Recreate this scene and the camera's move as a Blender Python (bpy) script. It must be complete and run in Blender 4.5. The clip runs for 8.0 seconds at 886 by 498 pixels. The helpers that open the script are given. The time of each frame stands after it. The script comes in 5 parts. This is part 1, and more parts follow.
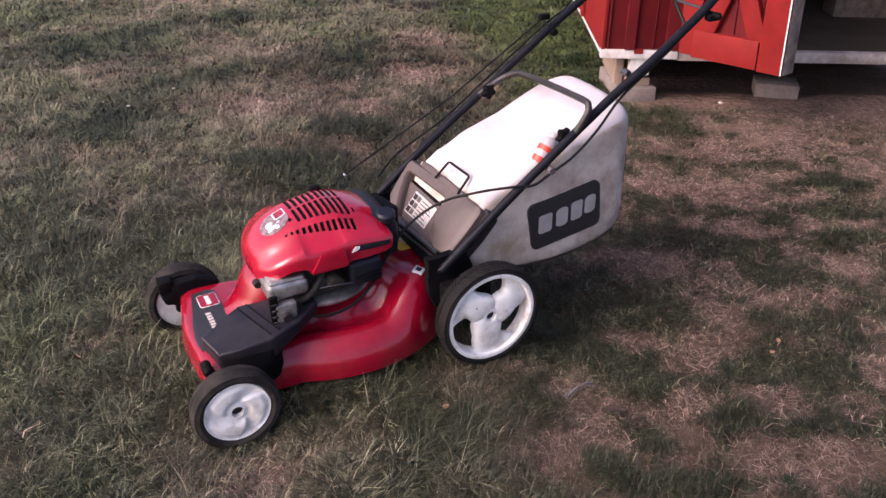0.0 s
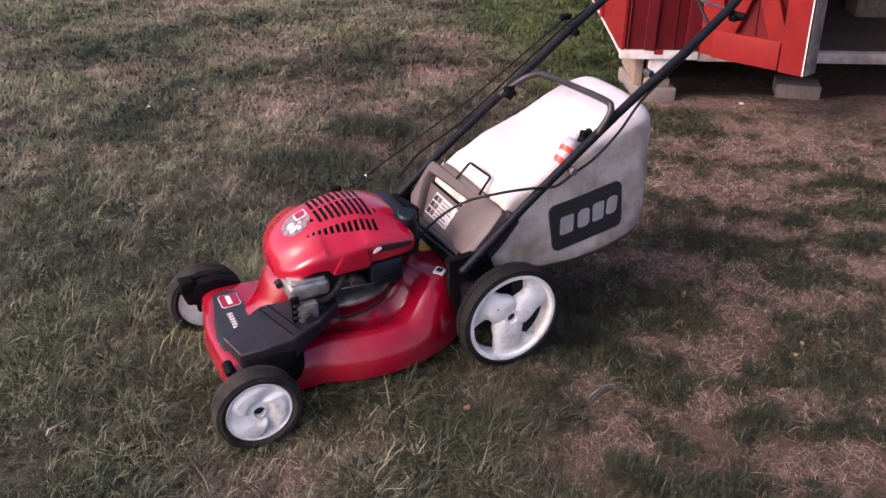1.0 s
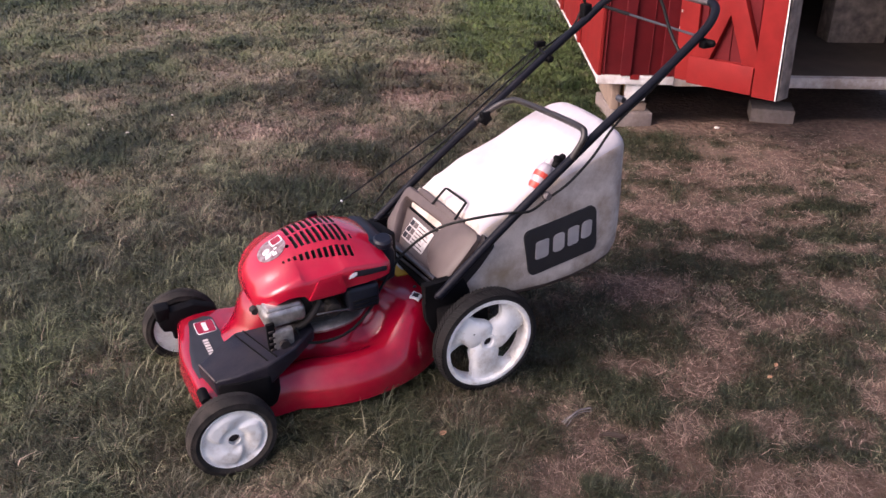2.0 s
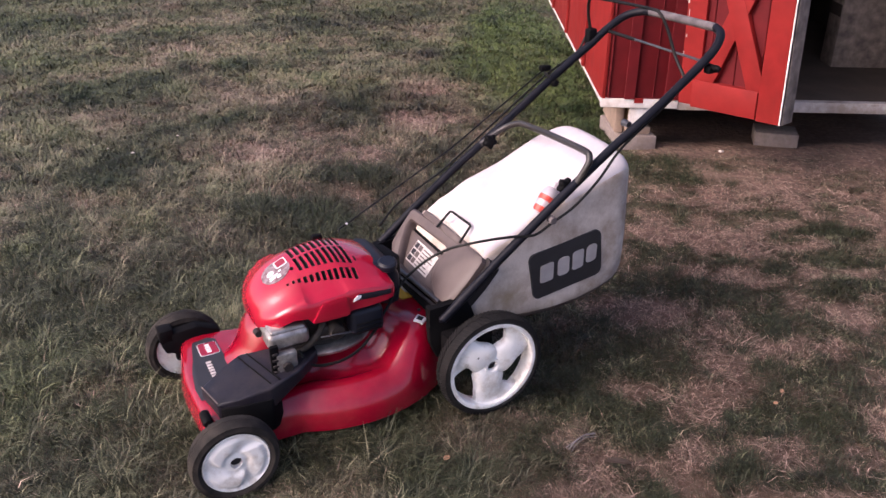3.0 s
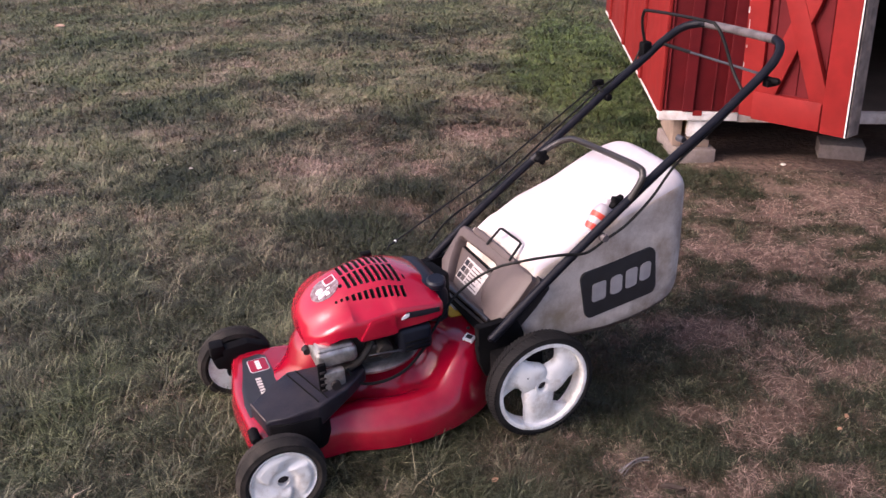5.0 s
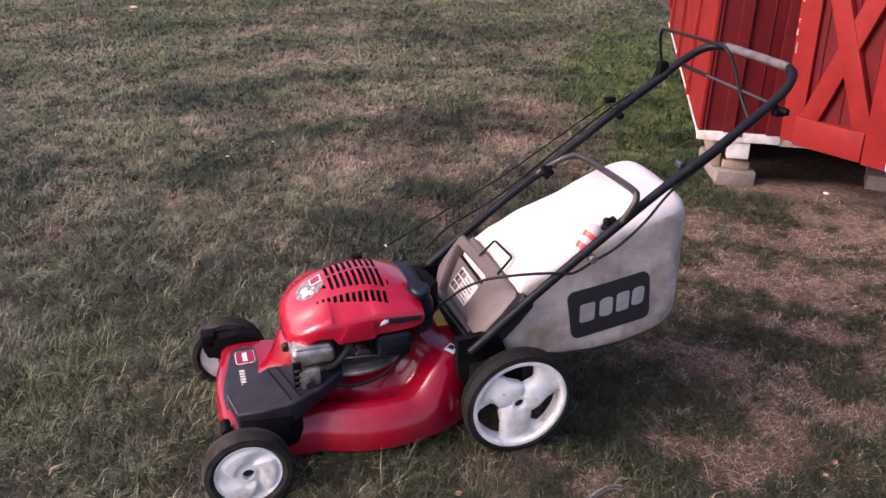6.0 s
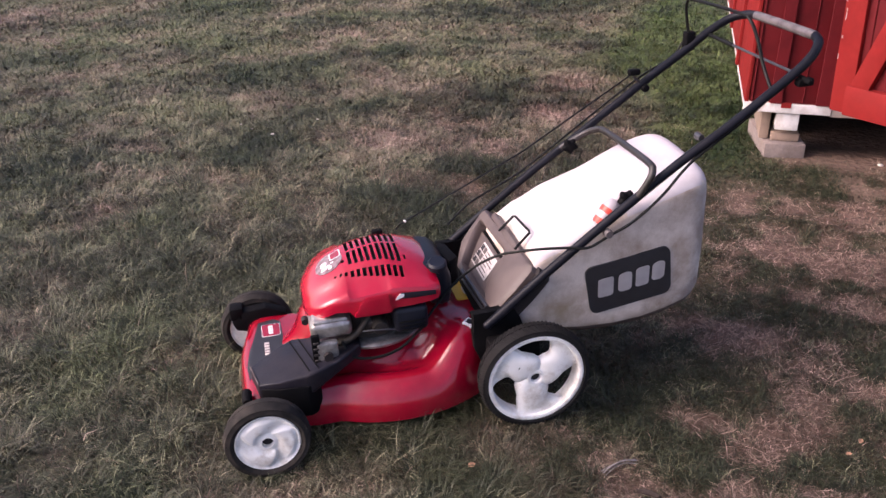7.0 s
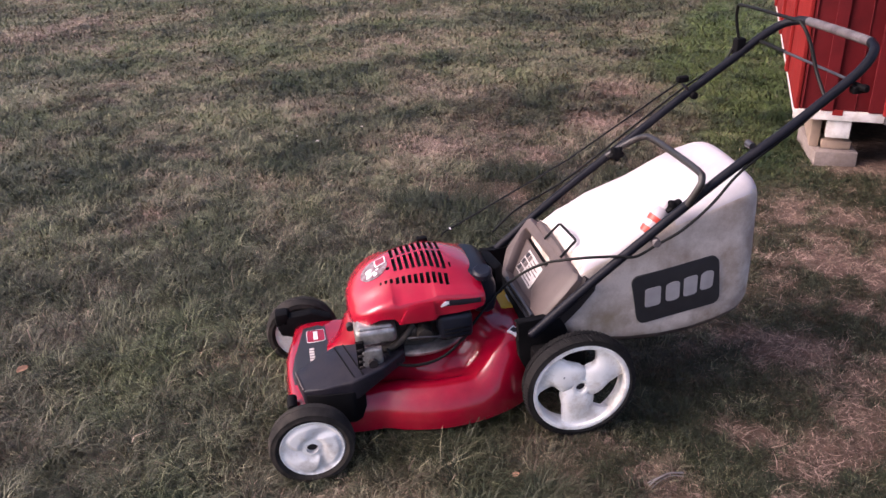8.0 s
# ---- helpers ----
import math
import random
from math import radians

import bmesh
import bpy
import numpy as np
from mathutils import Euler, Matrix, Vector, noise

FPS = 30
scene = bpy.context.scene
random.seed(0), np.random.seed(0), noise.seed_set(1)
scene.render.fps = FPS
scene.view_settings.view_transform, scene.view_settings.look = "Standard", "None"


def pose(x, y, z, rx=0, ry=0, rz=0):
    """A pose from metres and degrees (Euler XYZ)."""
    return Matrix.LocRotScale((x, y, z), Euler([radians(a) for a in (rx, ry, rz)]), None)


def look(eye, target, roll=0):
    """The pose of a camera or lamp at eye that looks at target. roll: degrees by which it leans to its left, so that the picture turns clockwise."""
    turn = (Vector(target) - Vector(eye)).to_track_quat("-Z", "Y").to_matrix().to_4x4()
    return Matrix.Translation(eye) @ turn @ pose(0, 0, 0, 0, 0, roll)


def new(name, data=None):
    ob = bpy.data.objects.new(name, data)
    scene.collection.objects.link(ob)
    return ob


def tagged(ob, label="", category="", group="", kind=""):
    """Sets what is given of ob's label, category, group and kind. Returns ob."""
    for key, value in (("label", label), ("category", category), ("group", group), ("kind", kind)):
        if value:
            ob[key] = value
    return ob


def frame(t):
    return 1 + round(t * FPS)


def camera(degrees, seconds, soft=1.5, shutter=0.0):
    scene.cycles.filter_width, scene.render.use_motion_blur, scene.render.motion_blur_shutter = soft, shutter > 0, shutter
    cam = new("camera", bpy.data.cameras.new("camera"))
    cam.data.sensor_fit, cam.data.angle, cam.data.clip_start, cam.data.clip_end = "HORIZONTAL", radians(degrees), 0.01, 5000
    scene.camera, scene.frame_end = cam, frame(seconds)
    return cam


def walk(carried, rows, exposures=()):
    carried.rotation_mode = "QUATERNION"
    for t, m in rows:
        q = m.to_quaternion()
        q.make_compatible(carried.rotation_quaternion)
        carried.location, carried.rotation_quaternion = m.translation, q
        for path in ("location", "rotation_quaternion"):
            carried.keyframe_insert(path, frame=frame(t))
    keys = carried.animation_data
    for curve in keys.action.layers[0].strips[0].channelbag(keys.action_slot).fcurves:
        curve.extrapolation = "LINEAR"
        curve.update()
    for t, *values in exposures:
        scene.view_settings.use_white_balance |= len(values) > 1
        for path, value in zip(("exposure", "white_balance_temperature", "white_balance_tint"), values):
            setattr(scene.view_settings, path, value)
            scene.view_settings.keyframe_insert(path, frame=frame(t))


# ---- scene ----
cam = camera(54.4, 8.0, 1.5)
PATH = [
    (0, (0.009, 0.001, 1.3), (-0.004, 1.751, 0.333), 1.0),
    (0.5, (-0.001, 0.004, 1.297), (-0.036, 1.752, 0.326), 1.0),
    (1, (-0.006, 0.004, 1.298), (-0.054, 1.755, 0.332), 0.6),
    (1.5, (0.009, -0.002, 1.305), (-0.017, 1.762, 0.363), 0.5),
    (2.8, (0.016, 0.005, 1.308), (0.013, 1.798, 0.423), 1.1),
    (3, (0.009, 0.006, 1.311), (-0.01, 1.803, 0.435), 1.1),
    (3.5, (-0.001, 0.007, 1.313), (-0.067, 1.815, 0.462), 0.9),
    (4, (0.0, 0.007, 1.318), (-0.114, 1.819, 0.478), -0.0),
    (4.5, (0.009, 0.014, 1.314), (-0.124, 1.823, 0.471), -0.5),
    (5.8, (0.16, 0.07, 1.334), (-0.103, 1.852, 0.466), 0.9),
    (6, (0.222, 0.075, 1.342), (-0.09, 1.853, 0.482), 1.6),
    (6.5, (0.332, 0.082, 1.346), (-0.079, 1.829, 0.462), 0.8),
    (7, (0.35, 0.087, 1.348), (-0.113, 1.806, 0.437), -0.8),
    (7.5, (0.345, 0.086, 1.348), (-0.168, 1.796, 0.447), -1.3),
    (8, (0.337, 0.088, 1.348), (-0.217, 1.788, 0.453), -1.7),
]
walk(cam, [(t, look(eye, target, roll)) for t, eye, target, roll in PATH],
     exposures=[(0.0, 0.82, 6200, 22), (8.0, 0.95, 6200, 22)])

# ---- world, sun, exposure ----
SUN_DIR = Vector((-0.71, -0.39, 0.58)).normalized()
world = bpy.data.worlds.new("dusk_sky")
scene.world = world
world.use_nodes = True
wn = world.node_tree
sky = wn.nodes.new("ShaderNodeTexSky")
sky.sky_type = 'NISHITA'
sky.sun_disc = False
sky.sun_elevation = math.asin(SUN_DIR.z)
sky.sun_rotation = math.atan2(SUN_DIR.x, SUN_DIR.y)
sky.dust_density = 5.0
sky.air_density = 0.75
sky.ozone_density = 0.6
wn.nodes["Background"].inputs["Strength"].default_value = 0.15
wn.links.new(sky.outputs["Color"], wn.nodes["Background"].inputs["Color"])
sun_data = bpy.data.lights.new("sun", 'SUN')
sun_data.energy, sun_data.angle, sun_data.color = 1.3, radians(38), (1.0, 0.79, 0.71)
sun = new("sun", sun_data)
sun.matrix_world = look((0, 0, 0), -SUN_DIR)
sun.location = SUN_DIR * 30


# ---- materials ----
def material(name, base, rough=0.5, metal=0.0, vary=0.15, scale=30.0, bump=0.0, bump_scale=200.0,
             dirt=None, dirt_amount=0.0, dirt_scale=6.0, dirt_span=(0.42, 0.72), coat=0.0, spec=0.5):
    """A procedural surface: base colour with fine and coarse variation, optional dirt in patches, bump."""
    mat = bpy.data.materials.new(name)
    mat.use_nodes = True
    nt = mat.node_tree
    n, link = nt.nodes, nt.links.new
    bsdf = n["Principled BSDF"]
    tc = n.new("ShaderNodeTexCoord")
    fine = n.new("ShaderNodeTexNoise")
    fine.inputs["Scale"].default_value, fine.inputs["Detail"].default_value = scale, 6
    link(tc.outputs["Object"], fine.inputs["Vector"])
    ramp = n.new("ShaderNodeMapRange")
    ramp.inputs[1].default_value, ramp.inputs[2].default_value = 0.3, 0.7
    ramp.inputs[3].default_value, ramp.inputs[4].default_value = 1 - vary, 1 + vary
    link(fine.outputs["Fac"], ramp.inputs[0])
    mul = n.new("ShaderNodeMix")
    mul.data_type, mul.blend_type = 'RGBA', 'MULTIPLY'
    mul.inputs[0].default_value = 1.0
    mul.inputs[6].default_value = (*base, 1)
    link(ramp.outputs[0], mul.inputs[7])
    col = mul.outputs[2]
    rough_out = None
    if dirt:
        coarse = n.new("ShaderNodeTexNoise")
        coarse.inputs["Scale"].default_value, coarse.inputs["Detail"].default_value = dirt_scale, 8
        coarse.inputs["Roughness"].default_value = 0.65
        link(tc.outputs["Object"], coarse.inputs["Vector"])
        dr = n.new("ShaderNodeMapRange")
        dr.inputs[1].default_value, dr.inputs[2].default_value = dirt_span
        dr.inputs[3].default_value, dr.inputs[4].default_value = 0.0, dirt_amount
        link(coarse.outputs["Fac"], dr.inputs[0])
        mix = n.new("ShaderNodeMix")
        mix.data_type = 'RGBA'
        link(dr.outputs[0], mix.inputs[0])
        link(col, mix.inputs[6])
        mix.inputs[7].default_value = (*dirt, 1)
        col = mix.outputs[2]
        rr = n.new("ShaderNodeMapRange")
        rr.inputs[3].default_value, rr.inputs[4].default_value = rough, min(1.0, rough + 0.35)
        link(dr.outputs[0], rr.inputs[0])
        rough_out = rr.outputs[0]
    link(col, bsdf.inputs["Base Color"])
    if rough_out:
        link(rough_out, bsdf.inputs["Roughness"])
    else:
        bsdf.inputs["Roughness"].default_value = rough
    bsdf.inputs["Metallic"].default_value = metal
    bsdf.inputs["Specular IOR Level"].default_value = spec
    bsdf.inputs["Coat Weight"].default_value = coat
    bsdf.inputs["Coat Roughness"].default_value = 0.06
    if bump:
        bn = n.new("ShaderNodeTexNoise")
        bn.inputs["Scale"].default_value, bn.inputs["Detail"].default_value = bump_scale, 4
        link(tc.outputs["Object"], bn.inputs["Vector"])
        b = n.new("ShaderNodeBump")
        b.inputs["Strength"].default_value, b.inputs["Distance"].default_value = bump, 0.002
        link(bn.outputs["Fac"], b.inputs["Height"])
        link(b.outputs["Normal"], bsdf.inputs["Normal"])
    return mat


RED = material("red_paint", (0.27, 0.002, 0.017), 0.15, vary=0.08, dirt=(0.28, 0.06, 0.05), dirt_amount=0.22, dirt_scale=9, coat=0.5)
COVER_RED = material("red_plastic", (0.38, 0.004, 0.026), 0.17, vary=0.05, dirt=(0.40, 0.08, 0.07), dirt_amount=0.15, dirt_scale=8, coat=0.6)
SLOT = material("slot_black", (0.012, 0.008, 0.009), 0.7)
WHITE_PLASTIC = material("white_plastic", (0.93, 0.91, 0.88), 0.42, vary=0.06, dirt=(0.36, 0.27, 0.17), dirt_amount=0.5, dirt_scale=24, dirt_span=(0.48, 0.68), bump=0.1)
RUBBER = material("tyre_rubber", (0.0095, 0.009, 0.0095), 0.75, vary=0.3, dirt=(0.024, 0.021, 0.020), dirt_amount=0.4, dirt_scale=18, bump=0.4, bump_scale=400, spec=0.2)
DUSTY_RUBBER = material("dusty_rubber", (0.020, 0.018, 0.017), 0.85, vary=0.3, dirt=(0.085, 0.070, 0.058), dirt_amount=0.5, dirt_scale=14, bump=0.4, bump_scale=400, spec=0.2)
BLACK = material("black_plastic", (0.004, 0.004, 0.005), 0.6, vary=0.25, dirt=(0.014, 0.012, 0.011), dirt_amount=0.3, bump=0.15, spec=0.08)
SHIELD = material("grey_plastic", (0.0105, 0.0095, 0.0155), 0.40, vary=0.2, dirt=(0.040, 0.033, 0.036), dirt_amount=0.6, dirt_scale=18, bump=0.25, spec=0.27)
NAVY = material("tank_plastic", (0.008, 0.010, 0.018), 0.40, vary=0.15, dirt=(0.035, 0.032, 0.036), dirt_amount=0.25, spec=0.25)
TUBE = material("tube_paint", (0.006, 0.0065, 0.011), 0.42, vary=0.2, dirt=(0.024, 0.021, 0.026), dirt_amount=0.3, dirt_scale=20, spec=0.18)
GRIP = material("worn_grip", (0.15, 0.13, 0.135), 0.38, vary=0.35, scale=60, dirt=(0.05, 0.042, 0.045), dirt_amount=0.8, dirt_scale=30, dirt_span=(0.40, 0.60), bump=0.3)
LOOP = material("loop_metal", (0.028, 0.025, 0.025), 0.32, metal=0.2, vary=0.2, dirt=(0.07, 0.06, 0.055), dirt_amount=0.5, dirt_scale=25)
WIRE = material("wire_metal", (0.10, 0.10, 0.11), 0.4, metal=0.8, vary=0.2)
CABLE = material("cable_sheath", (0.007, 0.007, 0.007), 0.5, spec=0.2)
ALU = material("cast_aluminium", (0.50, 0.48, 0.47), 0.34, metal=0.8, vary=0.3, scale=40, dirt=(0.06, 0.047, 0.038), dirt_amount=0.8, dirt_scale=22, bump=0.3)
IRON = material("engine_dark", (0.03, 0.027, 0.026), 0.6, metal=0.4, vary=0.4, dirt=(0.10, 0.08, 0.06), dirt_amount=0.6, dirt_scale=25, bump=0.4)
WORN_LABEL = material("worn_label", (0.60, 0.55, 0.53), 0.5, vary=0.15, scale=90, dirt=(0.30, 0.24, 0.22), dirt_amount=0.6, dirt_scale=60)
TAUPE = material("taupe_plastic", (0.092, 0.068, 0.064), 0.48, vary=0.12, dirt=(0.15, 0.12, 0.105), dirt_amount=0.35, bump=0.15)
def stained(mat, spots):
    """Lays stains with ragged edges over a material: each is (x, y, z, reach, colour) in the thing's own space."""
    n, link = mat.node_tree.nodes, mat.node_tree.links.new
    bsdf = n["Principled BSDF"]
    tc = n.new("ShaderNodeTexCoord")
    rag = n.new("ShaderNodeTexNoise")
    rag.inputs["Scale"].default_value, rag.inputs["Detail"].default_value = 22, 7
    link(tc.outputs["Object"], rag.inputs["Vector"])
    for x, y, z, reach, colour in spots:
        far = n.new("ShaderNodeVectorMath")
        far.operation = 'DISTANCE'
        far.inputs[1].default_value = (x, y, z)
        link(tc.outputs["Object"], far.inputs[0])
        shift = n.new("ShaderNodeMath")
        shift.operation, shift.inputs[1].default_value = 'MULTIPLY_ADD', 1.6 * reach
        link(rag.outputs["Fac"], shift.inputs[0])
        link(far.outputs["Value"], shift.inputs[2])
        amount = n.new("ShaderNodeMapRange")
        amount.inputs[1].default_value, amount.inputs[2].default_value = 1.7 * reach, 0.7 * reach
        amount.inputs[3].default_value, amount.inputs[4].default_value = 0.0, 0.75
        link(shift.outputs[0], amount.inputs[0])
        mix = n.new("ShaderNodeMix")
        mix.data_type = 'RGBA'
        link(amount.outputs[0], mix.inputs[0])
        link(bsdf.inputs["Base Color"].links[0].from_socket, mix.inputs[6])
        mix.inputs[7].default_value = (*colour, 1)
        link(mix.outputs[2], bsdf.inputs["Base Color"])


TOP_FABRIC = material("bag_top_fabric", (0.58, 0.536, 0.552), 0.7, vary=0.03, scale=60, dirt=(0.40, 0.345, 0.355), dirt_amount=0.6, dirt_scale=6, bump=0.2, bump_scale=300, spec=0.3)
FABRIC = material("bag_fabric", (0.66, 0.58, 0.52), 0.85, vary=0.06, scale=350, dirt=(0.27, 0.185, 0.125), dirt_amount=0.75, dirt_scale=7, dirt_span=(0.44, 0.66), bump=0.35, bump_scale=900, spec=0.2)
stained(FABRIC, [(-0.47, 0.14, 0.20, 0.085, (0.13, 0.085, 0.08)), (-0.42, 0.17, 0.165, 0.06, (0.17, 0.11, 0.095)), (-0.478, 0.15, 0.42, 0.055, (0.22, 0.16, 0.15)), (-0.485, 0.13, 0.34, 0.06, (0.22, 0.16, 0.15)),
                 (-0.10, 0.19, 0.24, 0.07, (0.26, 0.19, 0.10)), (-0.20, 0.19, 0.17, 0.06, (0.26, 0.19, 0.11)), (-0.30, 0.18, 0.17, 0.06, (0.22, 0.15, 0.11)), (-0.465, 0.15, 0.49, 0.035, (0.33, 0.26, 0.24))])
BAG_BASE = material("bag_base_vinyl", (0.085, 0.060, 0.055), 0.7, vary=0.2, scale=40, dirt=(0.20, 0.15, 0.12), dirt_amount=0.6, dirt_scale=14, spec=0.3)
PATCH = material("patch_vinyl", (0.022, 0.022, 0.026), 0.5, vary=0.15)
PRINT = material("pale_print", (0.36, 0.34, 0.345), 0.6, vary=0.1)
WORN_SILVER = material("worn_silver_decal", (0.26, 0.20, 0.22), 0.35, vary=0.4, scale=120, dirt=(0.10, 0.03, 0.035), dirt_amount=0.8, dirt_scale=45, dirt_span=(0.44, 0.60))
WHITE_PRINT = material("white_print", (0.75, 0.72, 0.74), 0.5, vary=0.05)
ORANGE = material("red_band_print", (0.52, 0.055, 0.035), 0.4, vary=0.1)
YELLOW = material("yellow_label", (0.75, 0.42, 0.04), 0.5, vary=0.1)
BOTTLE = material("bottle_plastic", (0.42, 0.38, 0.41), 0.3, vary=0.05)
# darker paint of the front wall, and painted shade on the door planks
BARN_DARK_AND_SHADED = material("dark_and_shaded_barn_red", (0.104, 0.0065, 0.009), 0.6, spec=0.2, vary=0.14, scale=14, dirt=(0.09, 0.008, 0.009), dirt_amount=0.5, dirt_scale=3, bump=0.35, bump_scale=90)
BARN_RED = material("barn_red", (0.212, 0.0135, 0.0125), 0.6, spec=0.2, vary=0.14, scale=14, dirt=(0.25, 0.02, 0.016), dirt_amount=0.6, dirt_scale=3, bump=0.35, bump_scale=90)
TRIM_WHITE = material("white_trim", (0.72, 0.69, 0.68), 0.6, vary=0.1, dirt=(0.35, 0.27, 0.22), dirt_amount=0.7, dirt_scale=12, bump=0.3, bump_scale=80)
WEATHERED = material("weathered_white", (0.44, 0.41, 0.40), 0.7, vary=0.2, dirt=(0.22, 0.17, 0.14), dirt_amount=0.8, dirt_scale=10, dirt_span=(0.40, 0.62), bump=0.3, bump_scale=80)
WOOD = material("raw_wood", (0.31, 0.225, 0.175), 0.75, vary=0.25, scale=20, dirt=(0.2, 0.14, 0.1), dirt_amount=0.6, dirt_scale=10, bump=0.4, bump_scale=60)
PINE = material("new_pine", (0.50, 0.30, 0.13), 0.7, vary=0.2, scale=25, bump=0.3, bump_scale=60)
GREY_WOOD = material("grey_wood", (0.235, 0.19, 0.16), 0.8, vary=0.3, scale=25, dirt=(0.075, 0.06, 0.058), dirt_amount=0.85, dirt_scale=15, bump=0.4, bump_scale=70)
# near-black base colour: the shed's inner shade is put into the wood
SHADED_DARK_WOOD = material("shed_shaded_wood", (0.04, 0.029, 0.022), 0.8, vary=0.3, scale=8, dirt=(0.03, 0.024, 0.02), dirt_amount=0.6, dirt_scale=5, bump=0.3)
CONCRETE = material("concrete", (0.22, 0.18, 0.165), 0.9, vary=0.2, scale=60, dirt=(0.20, 0.15, 0.12), dirt_amount=0.6, dirt_scale=14, bump=0.6, bump_scale=120)
ROOFING = material("roof_felt", (0.10, 0.09, 0.085), 0.9, vary=0.3)
LEAF_DRY = material("dry_leaf", (0.36, 0.20, 0.12), 0.7, vary=0.3)
LEAF_PALE = material("pale_leaf", (0.50, 0.33, 0.24), 0.7, vary=0.3)
LEAF_DARK = material("dark_leaf", (0.035, 0.022, 0.016), 0.8, vary=0.3)
STALK = material("dry_stalk", (0.17, 0.15, 0.15), 0.8, vary=0.25, scale=60)
STONE = material("pale_stone", (0.55, 0.50, 0.46), 0.8, vary=0.2)


def turf_material(name, green, deep, straw, pale, rough, bump):
    """Grass or soil: the mesh's 'dry' attribute blends green to straw, 'tone' picks the shade of each blade."""
    mat = bpy.data.materials.new(name)
    mat.use_nodes = True
    nt = mat.node_tree
    n, link = nt.nodes, nt.links.new
    bsdf = n["Principled BSDF"]
    dry = n.new("ShaderNodeAttribute")
    dry.attribute_name = "dry"
    tone = n.new("ShaderNodeAttribute")
    tone.attribute_name = "tone"
    mixes = []
    for a, b in ((deep, green), (straw, pale)):
        m = n.new("ShaderNodeMix")
        m.data_type = 'RGBA'
        m.inputs[6].default_value, m.inputs[7].default_value = (*a, 1), (*b, 1)
        link(tone.outputs["Fac"], m.inputs[0])
        mixes.append(m)
    top = n.new("ShaderNodeMix")
    top.data_type = 'RGBA'
    link(dry.outputs["Fac"], top.inputs[0])
    link(mixes[0].outputs[2], top.inputs[6])
    link(mixes[1].outputs[2], top.inputs[7])
    lush = n.new("ShaderNodeAttribute")
    lush.attribute_name = "lush"
    fresh = n.new("ShaderNodeMix")
    fresh.data_type = 'RGBA'
    fresh.inputs[6].default_value, fresh.inputs[7].default_value = (deep[0] * 1.0, deep[1] * 1.45, deep[2] * 0.8, 1), (green[0] * 0.66, green[1] * 0.92, green[2] * 0.40, 1)
    link(tone.outputs["Fac"], fresh.inputs[0])
    both = n.new("ShaderNodeMix")
    both.data_type = 'RGBA'
    link(lush.outputs["Fac"], both.inputs[0])
    link(top.outputs[2], both.inputs[6])
    link(fresh.outputs[2], both.inputs[7])
    tc = n.new("ShaderNodeTexCoord")
    no = n.new("ShaderNodeTexNoise")
    no.inputs["Scale"].default_value, no.inputs["Detail"].default_value = 40, 8
    link(tc.outputs["Object"], no.inputs["Vector"])
    rr = n.new("ShaderNodeMapRange")
    rr.inputs[1].default_value, rr.inputs[2].default_value = 0.3, 0.7
    rr.inputs[3].default_value, rr.inputs[4].default_value = 0.7, 1.3
    link(no.outputs["Fac"], rr.inputs[0])
    mul = n.new("ShaderNodeMix")
    mul.data_type, mul.blend_type = 'RGBA', 'MULTIPLY'
    mul.inputs[0].default_value = 1
    link(both.outputs[2], mul.inputs[6])
    link(rr.outputs[0], mul.inputs[7])
    link(mul.outputs[2], bsdf.inputs["Base Color"])
    bsdf.inputs["Roughness"].default_value = rough
    bsdf.inputs["Specular IOR Level"].default_value = 0.3
    if bump:
        b = n.new("ShaderNodeBump")
        b.inputs["Strength"].default_value, b.inputs["Distance"].default_value = bump, 0.02
        link(no.outputs["Fac"], b.inputs["Height"])
        link(b.outputs["Normal"], bsdf.inputs["Normal"])
    return mat


SOIL = turf_material("soil", (0.064, 0.062, 0.034), (0.024, 0.025, 0.012), (0.074, 0.047, 0.036), (0.185, 0.118, 0.093), 0.95, 0.8)
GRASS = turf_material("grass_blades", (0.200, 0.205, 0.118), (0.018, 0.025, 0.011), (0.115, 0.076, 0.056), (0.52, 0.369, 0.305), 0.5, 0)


# ---- mesh helpers ----
def part(name, bm, mat, parent=None, label="", angle=40):
    """Links a bmesh as one mesh object under a thing or a part."""
    bmesh.ops.recalc_face_normals(bm, faces=bm.faces)
    me = bpy.data.meshes.new(name)
    bm.to_mesh(me)
    bm.free()
    me.shade_smooth()
    me.set_sharp_from_angle(angle=radians(angle))
    for m in (mat if isinstance(mat, (list, tuple)) else [mat]):
        me.materials.append(m)
    ob = new(name, me)
    if parent:
        ob.parent = parent
    if label:
        tagged(ob, label)
    return ob


def empty(name, parent=None, m=None):
    ob = new(name)
    ob.empty_display_size = 0.05
    if m is not None:
        ob.matrix_world = m
    if parent:
        ob.parent = parent
    return ob


def loft(rings, cap=True, bm=None):
    """Skins closed rings of equal length."""
    bm = bm or bmesh.new()
    vs = [[bm.verts.new(p) for p in ring] for ring in rings]
    n = len(vs[0])
    for a, b in zip(vs, vs[1:]):
        for i in range(n):
            bm.faces.new((a[i], a[(i + 1) % n], b[(i + 1) % n], b[i]))
    if cap:
        bm.faces.new(vs[0][::-1])
        bm.faces.new(vs[-1])
    return bm


